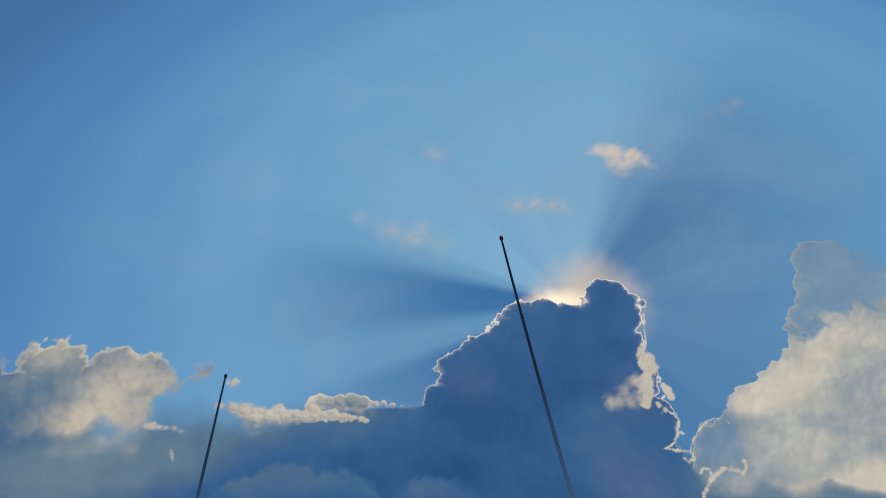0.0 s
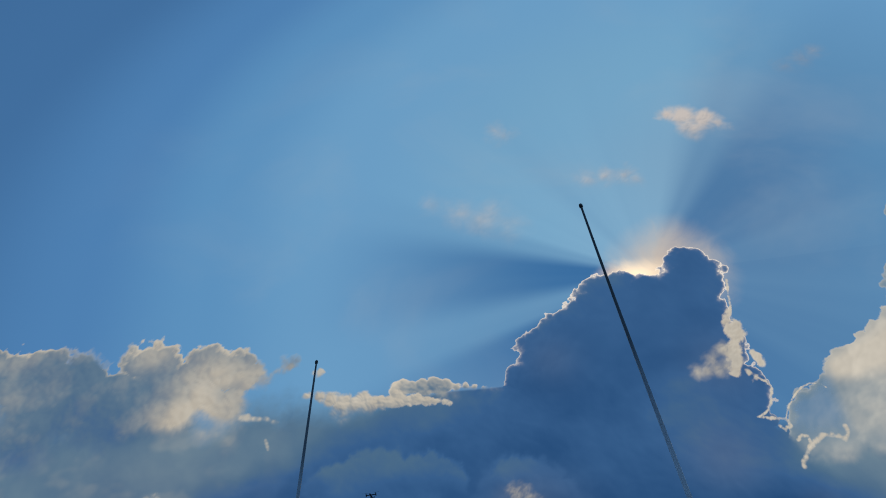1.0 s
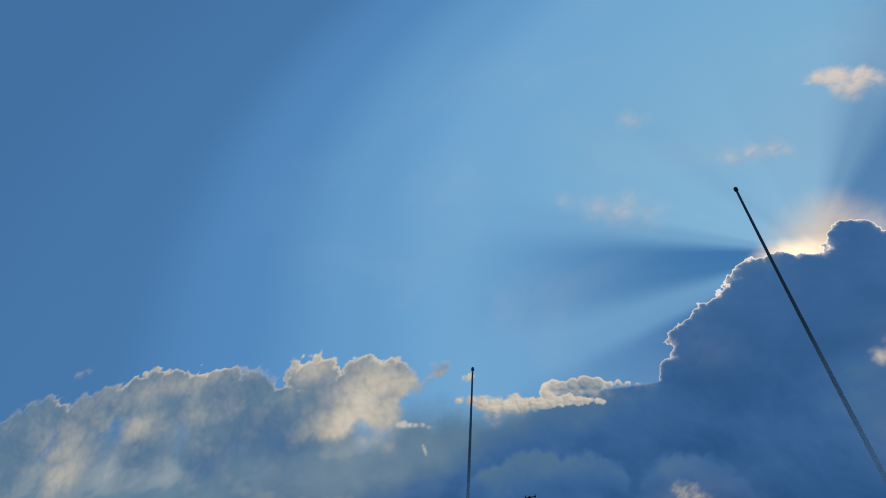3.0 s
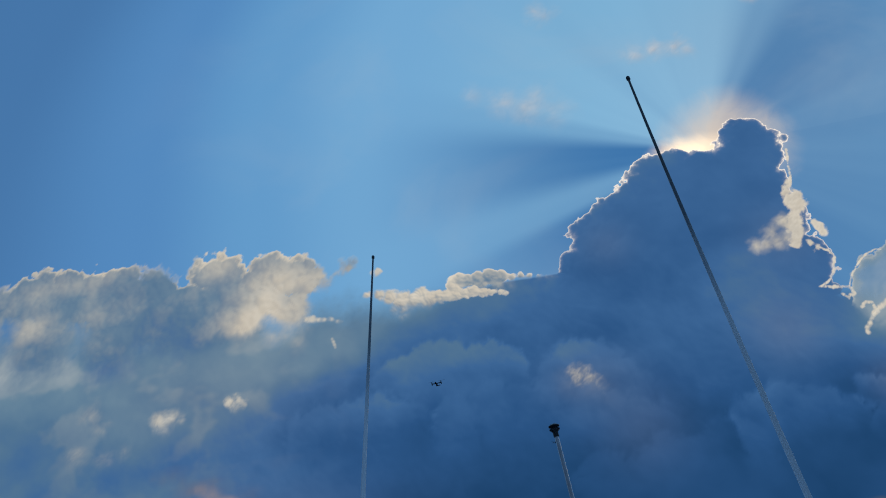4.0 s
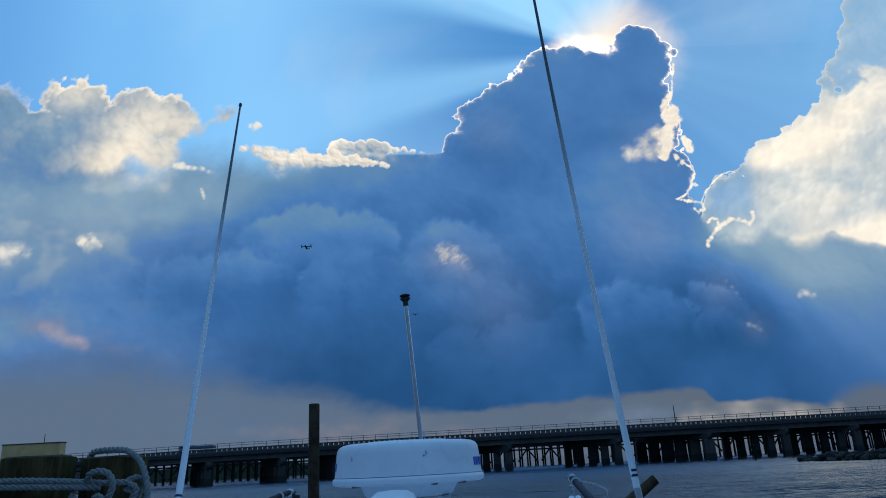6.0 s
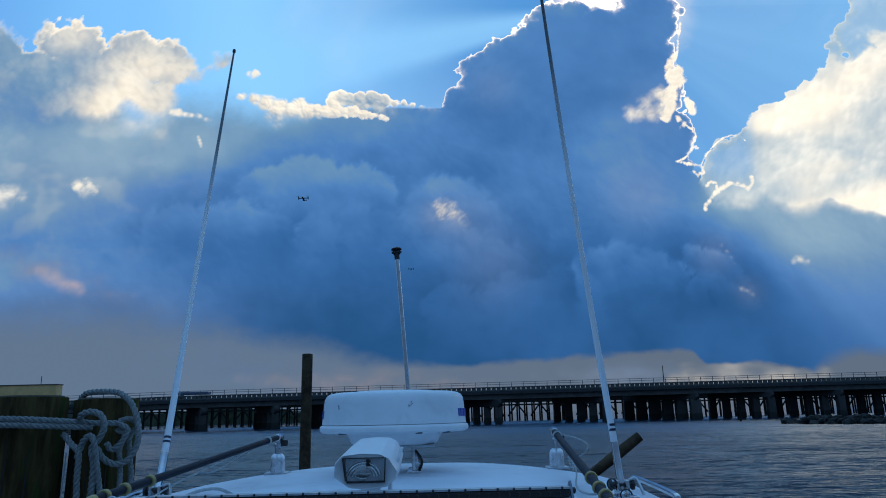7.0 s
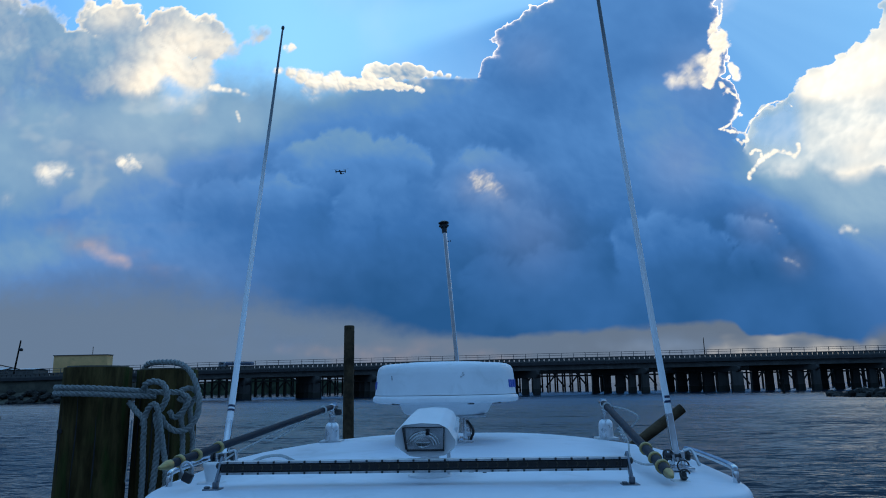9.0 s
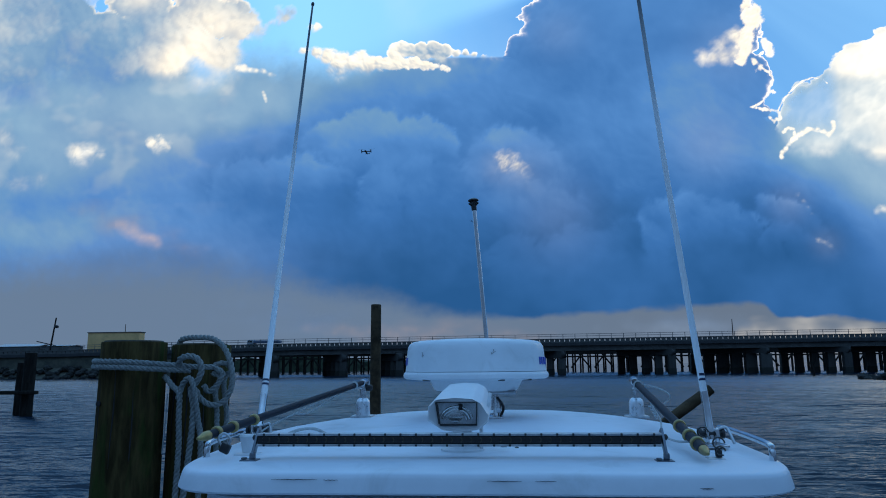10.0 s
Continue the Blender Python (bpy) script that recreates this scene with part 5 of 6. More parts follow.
# aerials
def whip_aerial(foot, tip, label, r0=0.0125, r1=0.0042, bow=0.0):
    foot, tip = Vector(foot), Vector(tip)
    way = (tip - foot).normalized()
    length = (tip - foot).length
    a = thing("whip_aerial", foot, label, "aerial", "whip aerials")
    bm = empty_bm()
    box(bm, foot + Vector((0, 0, 0.003)), (0.075, 0.075, 0.008), 0.002)
    box(bm, foot + Vector((0.012, 0, 0.028)), (0.012, 0.034, 0.046), 0.004)
    box(bm, foot + Vector((-0.016, 0, 0.028)), (0.010, 0.034, 0.046), 0.004)
    part("ratchet_mount", bm, CHROME, a, "stainless ratchet mount")
    bm = empty_bm()
    tube(bm, [foot + Vector((-0.034, 0, 0.036)), foot + Vector((0.034, 0, 0.036))], 0.010, 10)
    lathe(bm, [(0.016, 0), (0.016, 0.008), (0, 0.01)], foot + Vector((-0.030, 0, 0.036)), (-1, 0, 0), 10)
    lathe(bm, [(0.014, 0), (0.014, 0.008), (0, 0.01)], foot + Vector((0.026, 0, 0.036)), (1, 0, 0), 10)
    part("clamp_bolt", bm, BLACK, a)
    bm = empty_bm()
    tube(bm, smooth_path([foot + Vector((0.020, -0.002, 0.05)), foot + Vector((0.040, -0.006, 0.052)), foot + Vector((0.052, -0.030, 0.012))], 5), 0.0045, 8)
    part("lock_lever", bm, DULL_STEEL, a)
    bm = empty_bm()
    tube(bm, [foot + way * 0.02, foot + way * 0.05, foot + way * 0.055, foot + way * 0.15, foot + way * 0.155], lambda t: r0 * 1.25 if t < 0.3 else r0 * 1.08, 16)
    part("ferrule", bm, CHROME, a, "chrome ferrule")
    bm = empty_bm()
    n = 24
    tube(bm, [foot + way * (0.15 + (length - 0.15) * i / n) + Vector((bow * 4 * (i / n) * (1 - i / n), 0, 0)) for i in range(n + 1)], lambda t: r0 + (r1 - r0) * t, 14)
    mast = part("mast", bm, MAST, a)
    for d in (0.186, 0.200):
        bm = empty_bm()
        tube(bm, [foot + way * d, foot + way * (d + 0.007)], r0 * 0.97 + 0.0008, 14)
        part("stripe", bm, NAVY, mast, "dark blue ring stripe")
    bm = empty_bm()
    lathe(bm, [(r1, -0.012), (r1 * 1.7, -0.008), (r1 * 1.8, 0.004), (r1 * 1.2, 0.010), (0, 0.012)], tip, way, 12)
    part("tip_cap", bm, BLACK, mast, "black end cap")
    return a


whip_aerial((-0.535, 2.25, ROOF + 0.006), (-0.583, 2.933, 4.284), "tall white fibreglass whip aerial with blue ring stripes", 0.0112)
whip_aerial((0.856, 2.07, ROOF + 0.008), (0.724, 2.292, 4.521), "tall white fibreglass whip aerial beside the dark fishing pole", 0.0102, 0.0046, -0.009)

gps = thing("gps_aerial", (0.222, 3.45, ROOF + 0.02), "slim pole aerial with a black mushroom head", "aerial")
foot, tip = Vector((0.222, 3.45, ROOF + 0.01)), Vector((0.140, 3.5, 3.425))
bm = empty_bm()
tube(bm, [foot.lerp(tip, i / 10) for i in range(11)], 0.0105, 14)
part("pole", bm, CHROME, gps)
bm = empty_bm()
lathe(bm, [(0.0, -0.028), (0.0135, -0.028), (0.014, -0.004), (0.018, 0.0), (0.019, 0.004), (0.026, 0.008), (0.027, 0.012), (0.018, 0.015), (0.020, 0.020), (0.0275, 0.024), (0.0275, 0.029), (0.016, 0.036), (0, 0.037)],
      tip, tip - foot, 24)
part("head", bm, BLACK, gps, "black mushroom head")
bm = empty_bm()
lathe(bm, [(0.035, 0.0), (0.035, 0.006), (0.018, 0.014), (0.016, 0.05), (0, 0.05)], foot, (0, 0, 1), 20)
part("foot", bm, CHROME, gps)


# fishing poles laid in their rests
def fishing_pole(tip, end, rings, label, r_near, r_far):
    tip, end = Vector(tip), Vector(end)
    way = (end - tip).normalized()
    length = (end - tip).length
    pole = thing("outrigger_pole", end, label, "fishing pole", "outrigger poles")
    bm = empty_bm()
    n = 12
    tube(bm, [tip + way * (0.05 + (length - 0.05) * i / n) for i in range(n + 1)], lambda t: r_near + (r_far - r_near) * min(1, t * 1.4), 16)
    shaft = part("shaft", bm, BLACK_POLE, pole)
    bm = empty_bm()
    lathe(bm, [(0, 0.0), (0.004, 0.003), (0.0125, 0.040), (0.0125, 0.055), (0, 0.055)], tip, way, 16)
    part("end_cone", bm, BRASS, shaft, "pointed brass end")
    for d in rings:
        bm = empty_bm()
        lathe(bm, [(r_near * 0.9, -0.009), (r_near + 0.0035, -0.008), (r_near + 0.0055, -0.004), (r_near + 0.0055, 0.004), (r_near + 0.0035, 0.008), (r_near * 0.9, 0.009)], tip + way * d, way, 20)
        part("collar", bm, BRASS, shaft, "brass collar")
    bm = empty_bm()
    lathe(bm, [(r_far, 0), (r_far + 0.004, 0.002), (r_far + 0.005, 0.05), (r_far + 0.001, 0.056), (0, 0.058)], end - way * 0.045, way, 18)
    part("end_clamp", bm, CHROME, shaft, "chrome end clamp")
    bm = empty_bm()
    lathe(bm, [(r_far + 0.002, -0.006), (r_far + 0.007, -0.003), (r_far + 0.007, 0.003), (r_far + 0.002, 0.006)], end - way * 0.16, way, 16)
    part("guide_ring", bm, CORD, shaft)
    return pole


def pole_post(x, y, top, label):
    z = ROOF + crown(x, y)
    post = thing("pole_post", (x, y, z), label, "post", "pole posts")
    bm = empty_bm()
    box(bm, (x, y, z + 0.003), (0.095, 0.10, 0.010), 0.003)
    part("base_plate", bm, DULL_STEEL, post)
    bm = empty_bm()
    lathe(bm, [(0.033, 0.006), (0.032, 0.03), (0.031, 0.064), (0.027, 0.076), (0.018, 0.084), (0, 0.084)], (x, y, z), segments=28)
    part("bell", bm, BRUSHED, post, "brushed metal bell")
    bm = empty_bm()
    lathe(bm, [(0.013, 0.085), (0.013, 0.11), (0.016, 0.112), (0.016, 0.125), (0.012, 0.128), (0.012, top - z), (0, top - z)], (x, y, z), segments=18)
    part("pin", bm, CHROME, post)
    bm = empty_bm()
    box(bm, (x + 0.02, y + 0.01, top - 0.012), (0.04, 0.02, 0.028), 0.006)
    part("latch", bm, BLACK, post)
    return post


pole_post(-0.368, 3.16, 2.515, "brushed metal pole post with a bell-shaped base")
pole_post(0.855, 3.16, 2.512, "brushed metal pole post with a bell-shaped base")
fishing_pole((-0.522, 1.75, 2.422), (-0.362, 3.17, 2.530), (0.10, 0.19, 0.32), "dark fishing pole with brass collars resting across the cabin top", 0.0115, 0.0115)
fishing_pole((0.752, 1.75, 2.386), (0.850, 3.17, 2.528), (0.12, 0.22, 0.36), "dark fishing pole with brass collars lying beside the aerial", 0.0135, 0.0135)
# rests at the near ends of the poles
rest = thing("pole_rest", (-0.425, 1.95, ROOF), "white cone-shaped pole rest on the cabin top", "pole rest")
bm = empty_bm()
lathe(bm, [(0.018, 0.0), (0.018, 0.006), (0.015, 0.010), (0.020, 0.036), (0.025, 0.054), (0.023, 0.058), (0, 0.058)], (-0.452, 1.93, ROOF - 0.002), segments=24)
part("cup", bm, LAMP_WHITE, rest)
bm = empty_bm()
box(bm, (-0.452, 1.93, ROOF + 0.002), (0.060, 0.06, 0.008), 0.002)
part("plate", bm, LAMP_WHITE, rest)
lock = thing("padlock", (-0.475, 1.82, ROOF + 0.01), "black padlock hanging under the pole", "padlock")
bm = empty_bm()
box(bm, (-0.472, 1.815, 2.392), (0.026, 0.016, 0.026), 0.004, pose(0, 0, 0, 0, 24, 0))
part("body", bm, BLACK, lock)
bm = empty_bm()
tube(bm, smooth_path([(-0.482, 1.815, 2.398), (-0.492, 1.815, 2.418), (-0.476, 1.815, 2.430), (-0.460, 1.815, 2.416), (-0.462, 1.815, 2.402)], 5), 0.0035, 8)
part("shackle", bm, DULL_STEEL, lock)
rest = thing("pole_rest", (0.785, 1.90, ROOF), "small dark metal pole cradle with hooks", "pole rest")
bm = empty_bm()
box(bm, (0.80, 1.86, ROOF + 0.001), (0.042, 0.042, 0.007), 0.002)
part("plate", bm, DULL_STEEL, rest)
for cx, cy, cz, r in ((0.802, 1.96, ROOF + 0.058, 0.013), (0.812, 1.86, ROOF + 0.040, 0.014), (0.800, 1.81, ROOF + 0.026, 0.011)):
    bm = empty_bm()
    tube(bm, [(cx + r * math.cos(a), cy + 0.006 * math.sin(a * 0.5), cz + r * math.sin(a)) for a in np.linspace(0, 5.4, 18)], 0.0021, 7)
    part("hook", bm, BLACK, rest, "black hook")
bm = empty_bm()
box(bm, (0.812, 1.87, ROOF + 0.014), (0.014, 0.022, 0.020), 0.004)
part("block", bm, BLACK, rest)


def cord(points, label, r=0.0028, material=CORD):
    bm = empty_bm()
    tube(bm, smooth_path(points, 7), r, 7)
    ob = solo("cord", bm, material, label, "cord", "cords", base=points[0])
    return ob


cord([(-0.395, 3.05, 2.515), (-0.44, 2.7, 2.47), (-0.47, 2.45, 2.44), (-0.50, 2.2, 2.405), (-0.47, 2.0, 2.38)], "thin pale cord stretched below the pole")
cord([(-0.40, 3.02, 2.513), (-0.46, 2.62, 2.435), (-0.475, 2.45, 2.438)], "thin pale cord stretched below the pole")
cord([(-0.44, 2.1, 2.375), (-0.40, 2.2, 2.40), (-0.36, 2.28, 2.40), (-0.33, 2.35, 2.375)], "pale hose curling on the cabin top", 0.005)
cord([(0.862, 3.10, 2.515), (0.92, 3.02, 2.50), (0.96, 2.98, 2.47), (0.93, 3.0, 2.43), (0.89, 3.08, 2.42)], "thin pale cord looping from the post")
cord([(0.835, 2.9, 2.50), (0.838, 2.75, 2.44), (0.82, 2.55, 2.405), (0.76, 2.25, 2.385), (0.74, 2.0, 2.39), (0.775, 1.92, 2.40)], "thin cord with a chain shackle below the pole", 0.0032)
for i in range(7):
    bm = empty_bm()
    c = Vector((0.828 - 0.002 * i, 2.72 - 0.022 * i, 2.435 - 0.004 * i))
    tube(bm, [c + Vector((0.005 * math.cos(a) * (i % 2), 0.013 * math.sin(a), 0.005 * math.cos(a) * (1 - i % 2))) for a in np.linspace(0, 2 * math.pi, 12)], 0.002, 5, False)
    solo("chain_link", bm, DULL_STEEL, "small dull metal chain link on a cord", "chain", "chain links", base=tuple(c))


# ---- timber pilings and mooring rope ----
def piling(x, y, top, r0, r1, label, lean=(0, 0), seed=1, bottom=WATER - 1.2, wood=PILE_WOOD, flat=1.0, n=28):
    p = thing("piling", (x, y, WATER), label, "piling", "timber pilings")
    rnd = random.Random(seed)
    bumps = [rnd.uniform(-1, 1) for _ in range(n)]
    bm = empty_bm()
    sections = []
    levels = 16
    for i in range(levels + 1):
        t = i / levels
        z = bottom + (top - bottom) * t
        r = r0 + (r1 - r0) * t
        ring = []
        for j in range(n):
            a = 2 * math.pi * j / n
            rr = r * (1 + 0.025 * bumps[j] + 0.02 * math.sin(3 * a + 2.1 * t * 3) + 0.012 * math.sin(7 * a + seed))
            ring.append((x + lean[0] * t + rr * math.cos(a), y + lean[1] * t + rr * flat * math.sin(a), z))
        sections.append(ring)
    sections.append([(x + lean[0] + (q[0] - x - lean[0]) * 0.985, y + lean[1] + (q[1] - y - lean[1]) * 0.985, top + 0.004) for q in sections[-1]])
    loft(bm, sections)
    part("post", bm, wood, p)
    bm = empty_bm()
    lathe(bm, [(0, 0), (r1 * 0.90, 0.0), (r1 * 0.88, 0.006), (0, 0.010)], (x + lean[0], y + lean[1], top + 0.005), segments=20)
    part("end_grain", bm, PILE_TOP, p, "dark sawn end grain")
    for k in range(3 if r1 > 0.13 and top < 3 else 0):
        a = -math.pi / 2 + (k - 1) * 0.55
        bm = empty_bm()
        line = [(x + (r1 + 0.002) * 1.0 * math.cos(a + 0.03 * math.sin(q)), y + (r1 + 0.004) * math.sin(a), top - 0.02 - 0.09 * q - 0.1 * k) for q in range(6)]
        tube(bm, line, lambda t: 0.0035 * math.sin(math.pi * min(max(t, 0.08), 0.92)), 5)
        part("crack", bm, BLACK, p, "dark drying crack")
    return p


piling(-1.520, 3.25, 2.722, 0.170, 0.150, "thick mossy green-brown timber piling beside the boat", seed=4, n=36)
piling(-1.255, 3.42, 2.71, 0.152, 0.142, "mossy timber piling wrapped in mooring rope", seed=9, n=36)
bm = empty_bm()
tube(bm, [(-1.345, 3.24, 2.20), (-1.336, 3.24, 2.36), (-1.333, 3.24, 2.48)], 0.003, 6)
solo("batten", bm, CORD, "thin pale batten in the gap between the pilings", "batten", base=(-1.362, 3.195, 2.27))
bm = empty_bm()
lathe(bm, [(0.012, 0), (0.012, 0.01), (0, 0.012)], (-1.60, 3.118, 2.44), (0, -1, 0), 12)
solo("bolt_hole", bm, BLACK, "dark bolt head in the timber piling", "bolt", base=(-1.60, 3.118, 2.44))
piling(-2.42, 15.0, 3.92, 0.125, 0.112, "tall slim dark timber piling standing in the water", seed=14, wood=LOG, n=18)
piling(-20.9, 30.0, 3.30, 0.27, 0.25, "weathered timber piling of a far dolphin", seed=21, wood=FAR_WOOD, n=14)
piling(-21.75, 30.7, 2.88, 0.24, 0.22, "weathered timber piling of a far dolphin", seed=22, wood=FAR_WOOD, n=14)
bm = empty_bm()
box(bm, (-24.0, 29.6, 1.55), (7.6, 0.3, 0.16), 0.03)
solo("plank", bm, FAR_WOOD, "pale worn plank bolted along the far pilings", "plank", base=(-24.0, 29.6, 1.5))
# a broken piling that leans over
lean_log = thing("leaning_piling", (0.6, 10.0, WATER), "broken timber piling leaning out of the water", "piling")
bm = empty_bm()
a, b = Vector((0.0, 10.05, 0.0)), Vector((3.18, 10.0, 2.245))
tube(bm, [a.lerp(b, i / 10) for i in range(11)], lambda t: 0.076 + 0.005 * math.sin(t * 23) + 0.003 * math.sin(t * 61), 18)
part("post", bm, LOG, lean_log)


def rope_piece(points, name, radius, label):
    bm = empty_bm()
    twisted_rope(bm, points, radius, radius * 5.4)
    return part(name, bm, ROPE, mooring, label)


mooring = thing("mooring_rope", (-1.2, 3.2, 2.5), "grey laid mooring rope knotted round the timber pilings", "rope")
R = 0.0130
F = 3.25 - 0.178
rope_piece([(-1.66, 3.36, 2.636), (-1.688, 3.24, 2.636), (-1.60, F + 0.002, 2.634), (-1.45, F - 0.01, 2.630), (-1.30, F + 0.045, 2.618), (-1.18, F + 0.10, 2.606), (-1.08, F + 0.13, 2.604)], "upper_turn", R, "")
rope_piece([(-1.66, 3.36, 2.612), (-1.688, 3.24, 2.612), (-1.60, F - 0.002, 2.609), (-1.45, F - 0.014, 2.605), (-1.30, F + 0.04, 2.595), (-1.19, F + 0.09, 2.588)], "lower_turn", R, "")
rope_piece([(-1.235, F + 0.08, 2.602), (-1.225, F + 0.05, 2.640), (-1.18, F + 0.04, 2.655), (-1.135, F + 0.04, 2.640), (-1.115, F + 0.04, 2.595), (-1.135, F + 0.05, 2.545), (-1.165, F + 0.05, 2.50), (-1.150, F + 0.05, 2.42), (-1.160, F + 0.06, 2.27), (-1.185, F + 0.06, 2.0)], "knot_loop", R * 1.08, "")
rope_piece([(-1.30, F + 0.06, 2.565), (-1.255, F + 0.05, 2.52), (-1.215, F + 0.04, 2.48), (-1.212, F + 0.04, 2.38), (-1.210, F + 0.05, 2.22), (-1.222, F + 0.06, 1.95)], "hanging_end", R, "")
rope_piece([(-1.225, F + 0.05, 2.46), (-1.20, F + 0.04, 2.53), (-1.165, F + 0.03, 2.555), (-1.145, F + 0.03, 2.515), (-1.135, F + 0.04, 2.44), (-1.128, F + 0.06, 2.36), (-1.115, F + 0.07, 2.25), (-1.12, F + 0.08, 2.0)], "hanging_end", R, "")
rope_piece([(-1.345, 3.36, 2.725), (-1.31, 3.33, 2.744), (-1.22, 3.30, 2.748), (-1.13, 3.27, 2.738), (-1.06, 3.24, 2.69), (-1.015, 3.22, 2.60), (-1.008, 3.21, 2.51), (-1.04, 3.20, 2.445), (-1.09, 3.18, 2.43), (-1.135, 3.16, 2.46), (-1.155, 3.15, 2.50)], "big_loop", R * 1.05, "")
rope_piece([(-1.10, 3.22, 2.612), (-1.06, 3.24, 2.622), (-1.035, 3.26, 2.59), (-1.065, 3.26, 2.54), (-1.055, 3.26, 2.44), (-1.045, 3.26, 2.35), (-1.055, 3.26, 2.0)], "hanging_end", R * 0.95, "")
rope_piece([(-1.105, 3.21, 2.575), (-1.065, 3.21, 2.555), (-1.085, 3.21, 2.49), (-1.08, 3.22, 2.42), (-1.075, 3.22, 2.30), (-1.08, 3.23, 2.0)], "hanging_end", R * 0.95, "")
rope_piece([(-1.09, 3.20, 2.60), (-1.05, 3.20, 2.575), (-1.075, 3.20, 2.52), (-1.11, 3.19, 2.49), (-1.13, 3.18, 2.52)], "knot_turn", R, "")


# ---- bridge ----
BRIDGE_Y = 141.0


def deck_top(x):
    return float(np.interp(x, [-230, -93, -50, 14, 68, 150, 260], [6.6, 7.35, 8.15, 8.55, 8.85, 9.15, 9.3]))


bridge = thing("road_bridge", (20, BRIDGE_Y, WATER), "long low concrete road bridge on skewed column bents", "bridge")


def strip(bm, y0, y1, drop0, drop1, x0=-230.0, x1=240.0, n=48):
    """A long bar that follows the deck's slope."""
    loft(bm, [[(x, y0, deck_top(x) - drop0), (x, y1, deck_top(x) - drop0), (x, y1, deck_top(x) - drop1), (x, y0, deck_top(x) - drop1)] for x in (x0 + (x1 - x0) * i / n for i in range(n + 1))])


for label, y0, y1, d0, d1, m, nm in (("asphalt deck slab", 0.0, 11.0, 1.75, 2.35, ASPHALT, "deck"), ("pale concrete girder", 0.5, 1.2, 2.36, 3.35, CONCRETE, "girder"), ("pale concrete girder", 9.6, 10.3, 2.36, 3.35, CONCRETE, "girder"),
                                    ("concrete parapet cap", 0.05, 0.40, 0.92, 1.12, CONCRETE, "parapet_cap"), ("concrete kerb", 0.05, 0.45, 1.52, 1.76, CONCRETE, "kerb"),
                                    ("steel rail", 0.18, 0.26, 0.0, 0.075, RAIL, "hand_rail"), ("steel rail", 10.7, 10.78, 0.0, 0.075, RAIL, "hand_rail"), ("steel rail", 0.18, 0.26, 0.42, 0.48, RAIL, "hand_rail")):
    bm = empty_bm()
    strip(bm, BRIDGE_Y + y0, BRIDGE_Y + y1, d0, d1, x0=-230.0 if nm != "girder" else -88.0)
    part(nm, bm, m, bridge, label, smooth=False)
bm = empty_bm()
box(bm, (0, 0, 0), (0.09, 0.09, 0.95))
post_mesh = mesh_from("rail_post", bm, RAIL, smooth=False)
bm = empty_bm()
box(bm, (0, 0, 0), (0.78, 0.28, 0.5))
baluster_mesh = mesh_from("baluster", bm, CONCRETE, smooth=False)


def attach(name, mesh, place, parent, turn=None):
    ob = new(name, mesh)
    ob.parent = parent
    ob.matrix_basis = Matrix.Translation(Vector(place) - Vector(parent.location)) @ (turn or Matrix.Identity(4))
    return ob


for i in range(108):
    x = -126 + 2.4 * i
    attach("rail_post", post_mesh, (x, BRIDGE_Y + 0.22, deck_top(x) - 0.46), bridge)
for i in range(240):
    x = -112 + 1.0 * i
    attach("baluster", baluster_mesh, (x, BRIDGE_Y + 0.22, deck_top(x) - 1.32), bridge)

bm = empty_bm()
box(bm, (0, 0, 0), (1.42, 1.25, 1.0), 0.05)
column_mesh = mesh_from("column", bm, PIER)
bm = empty_bm()
box(bm, (0, 0, 0), (1.5, 1.5, 1.0), 0.08)
footing_mesh = mesh_from("footing", bm, TIDE)
bm = empty_bm()
box(bm, (0, 0, 0), (1.35, 1.0, 1.0), 0.04)
bent_cap_mesh = mesh_from("bent_cap_mesh", bm, PIER)
BENTS = [-75, -60, -46.0, -31.6, -20.0, -3.0, 12.8, 34.4, 52.5, 67.8, 82.0, 96.5, 111, 125.5, 140]
for n, x in enumerate(BENTS):
    under = deck_top(x) - 3.36
    cap_h = 1.45 if x < 20 else 1.1
    broad = 1.5 if 50 < x < 55 else 1.0
    wide = 6 if 50 < x < 55 else 5
    skew = 1.75 if x > 0 else 1.25
    bent = thing("bent", (x, BRIDGE_Y + 0.6, WATER), "", "")
    bent.parent = bridge
    bent.matrix_basis = Matrix.Translation(Vector((x, BRIDGE_Y + 0.6, WATER)) - Vector(bridge.location))
    base = Vector((x, BRIDGE_Y + 0.6, WATER))

    def put(name, mesh, place, scale, turn=0.0):
        ob = new(name, mesh)
        ob.parent = bent
        ob.matrix_basis = Matrix.Translation(Vector(place) - base) @ pose(0, 0, 0, 0, 0, turn) @ Matrix.Diagonal((*scale, 1))

    for i in range(wide):
        cx, cy = x - skew * 1.18 * i, BRIDGE_Y + 0.6 + 2.3 * i
        h = under - cap_h - WATER
        put("column", column_mesh, (cx, cy, WATER + h / 2), (broad, 1, h))
        put("footing", footing_mesh, (cx, cy, WATER + 0.35), (1.0 * broad, 0.9, 1.6))
    run = math.hypot(skew * 1.18, 2.3) * (wide - 1) + 1.4
    ang = math.degrees(math.atan2(skew * 1.18, 2.3))
    mid = (x - skew * 1.18 * (wide - 1) / 2, BRIDGE_Y + 0.6 + 2.3 * (wide - 1) / 2, under - cap_h / 2)
    put("cap_beam", bent_cap_mesh, mid, (1.0, run, cap_h), ang)

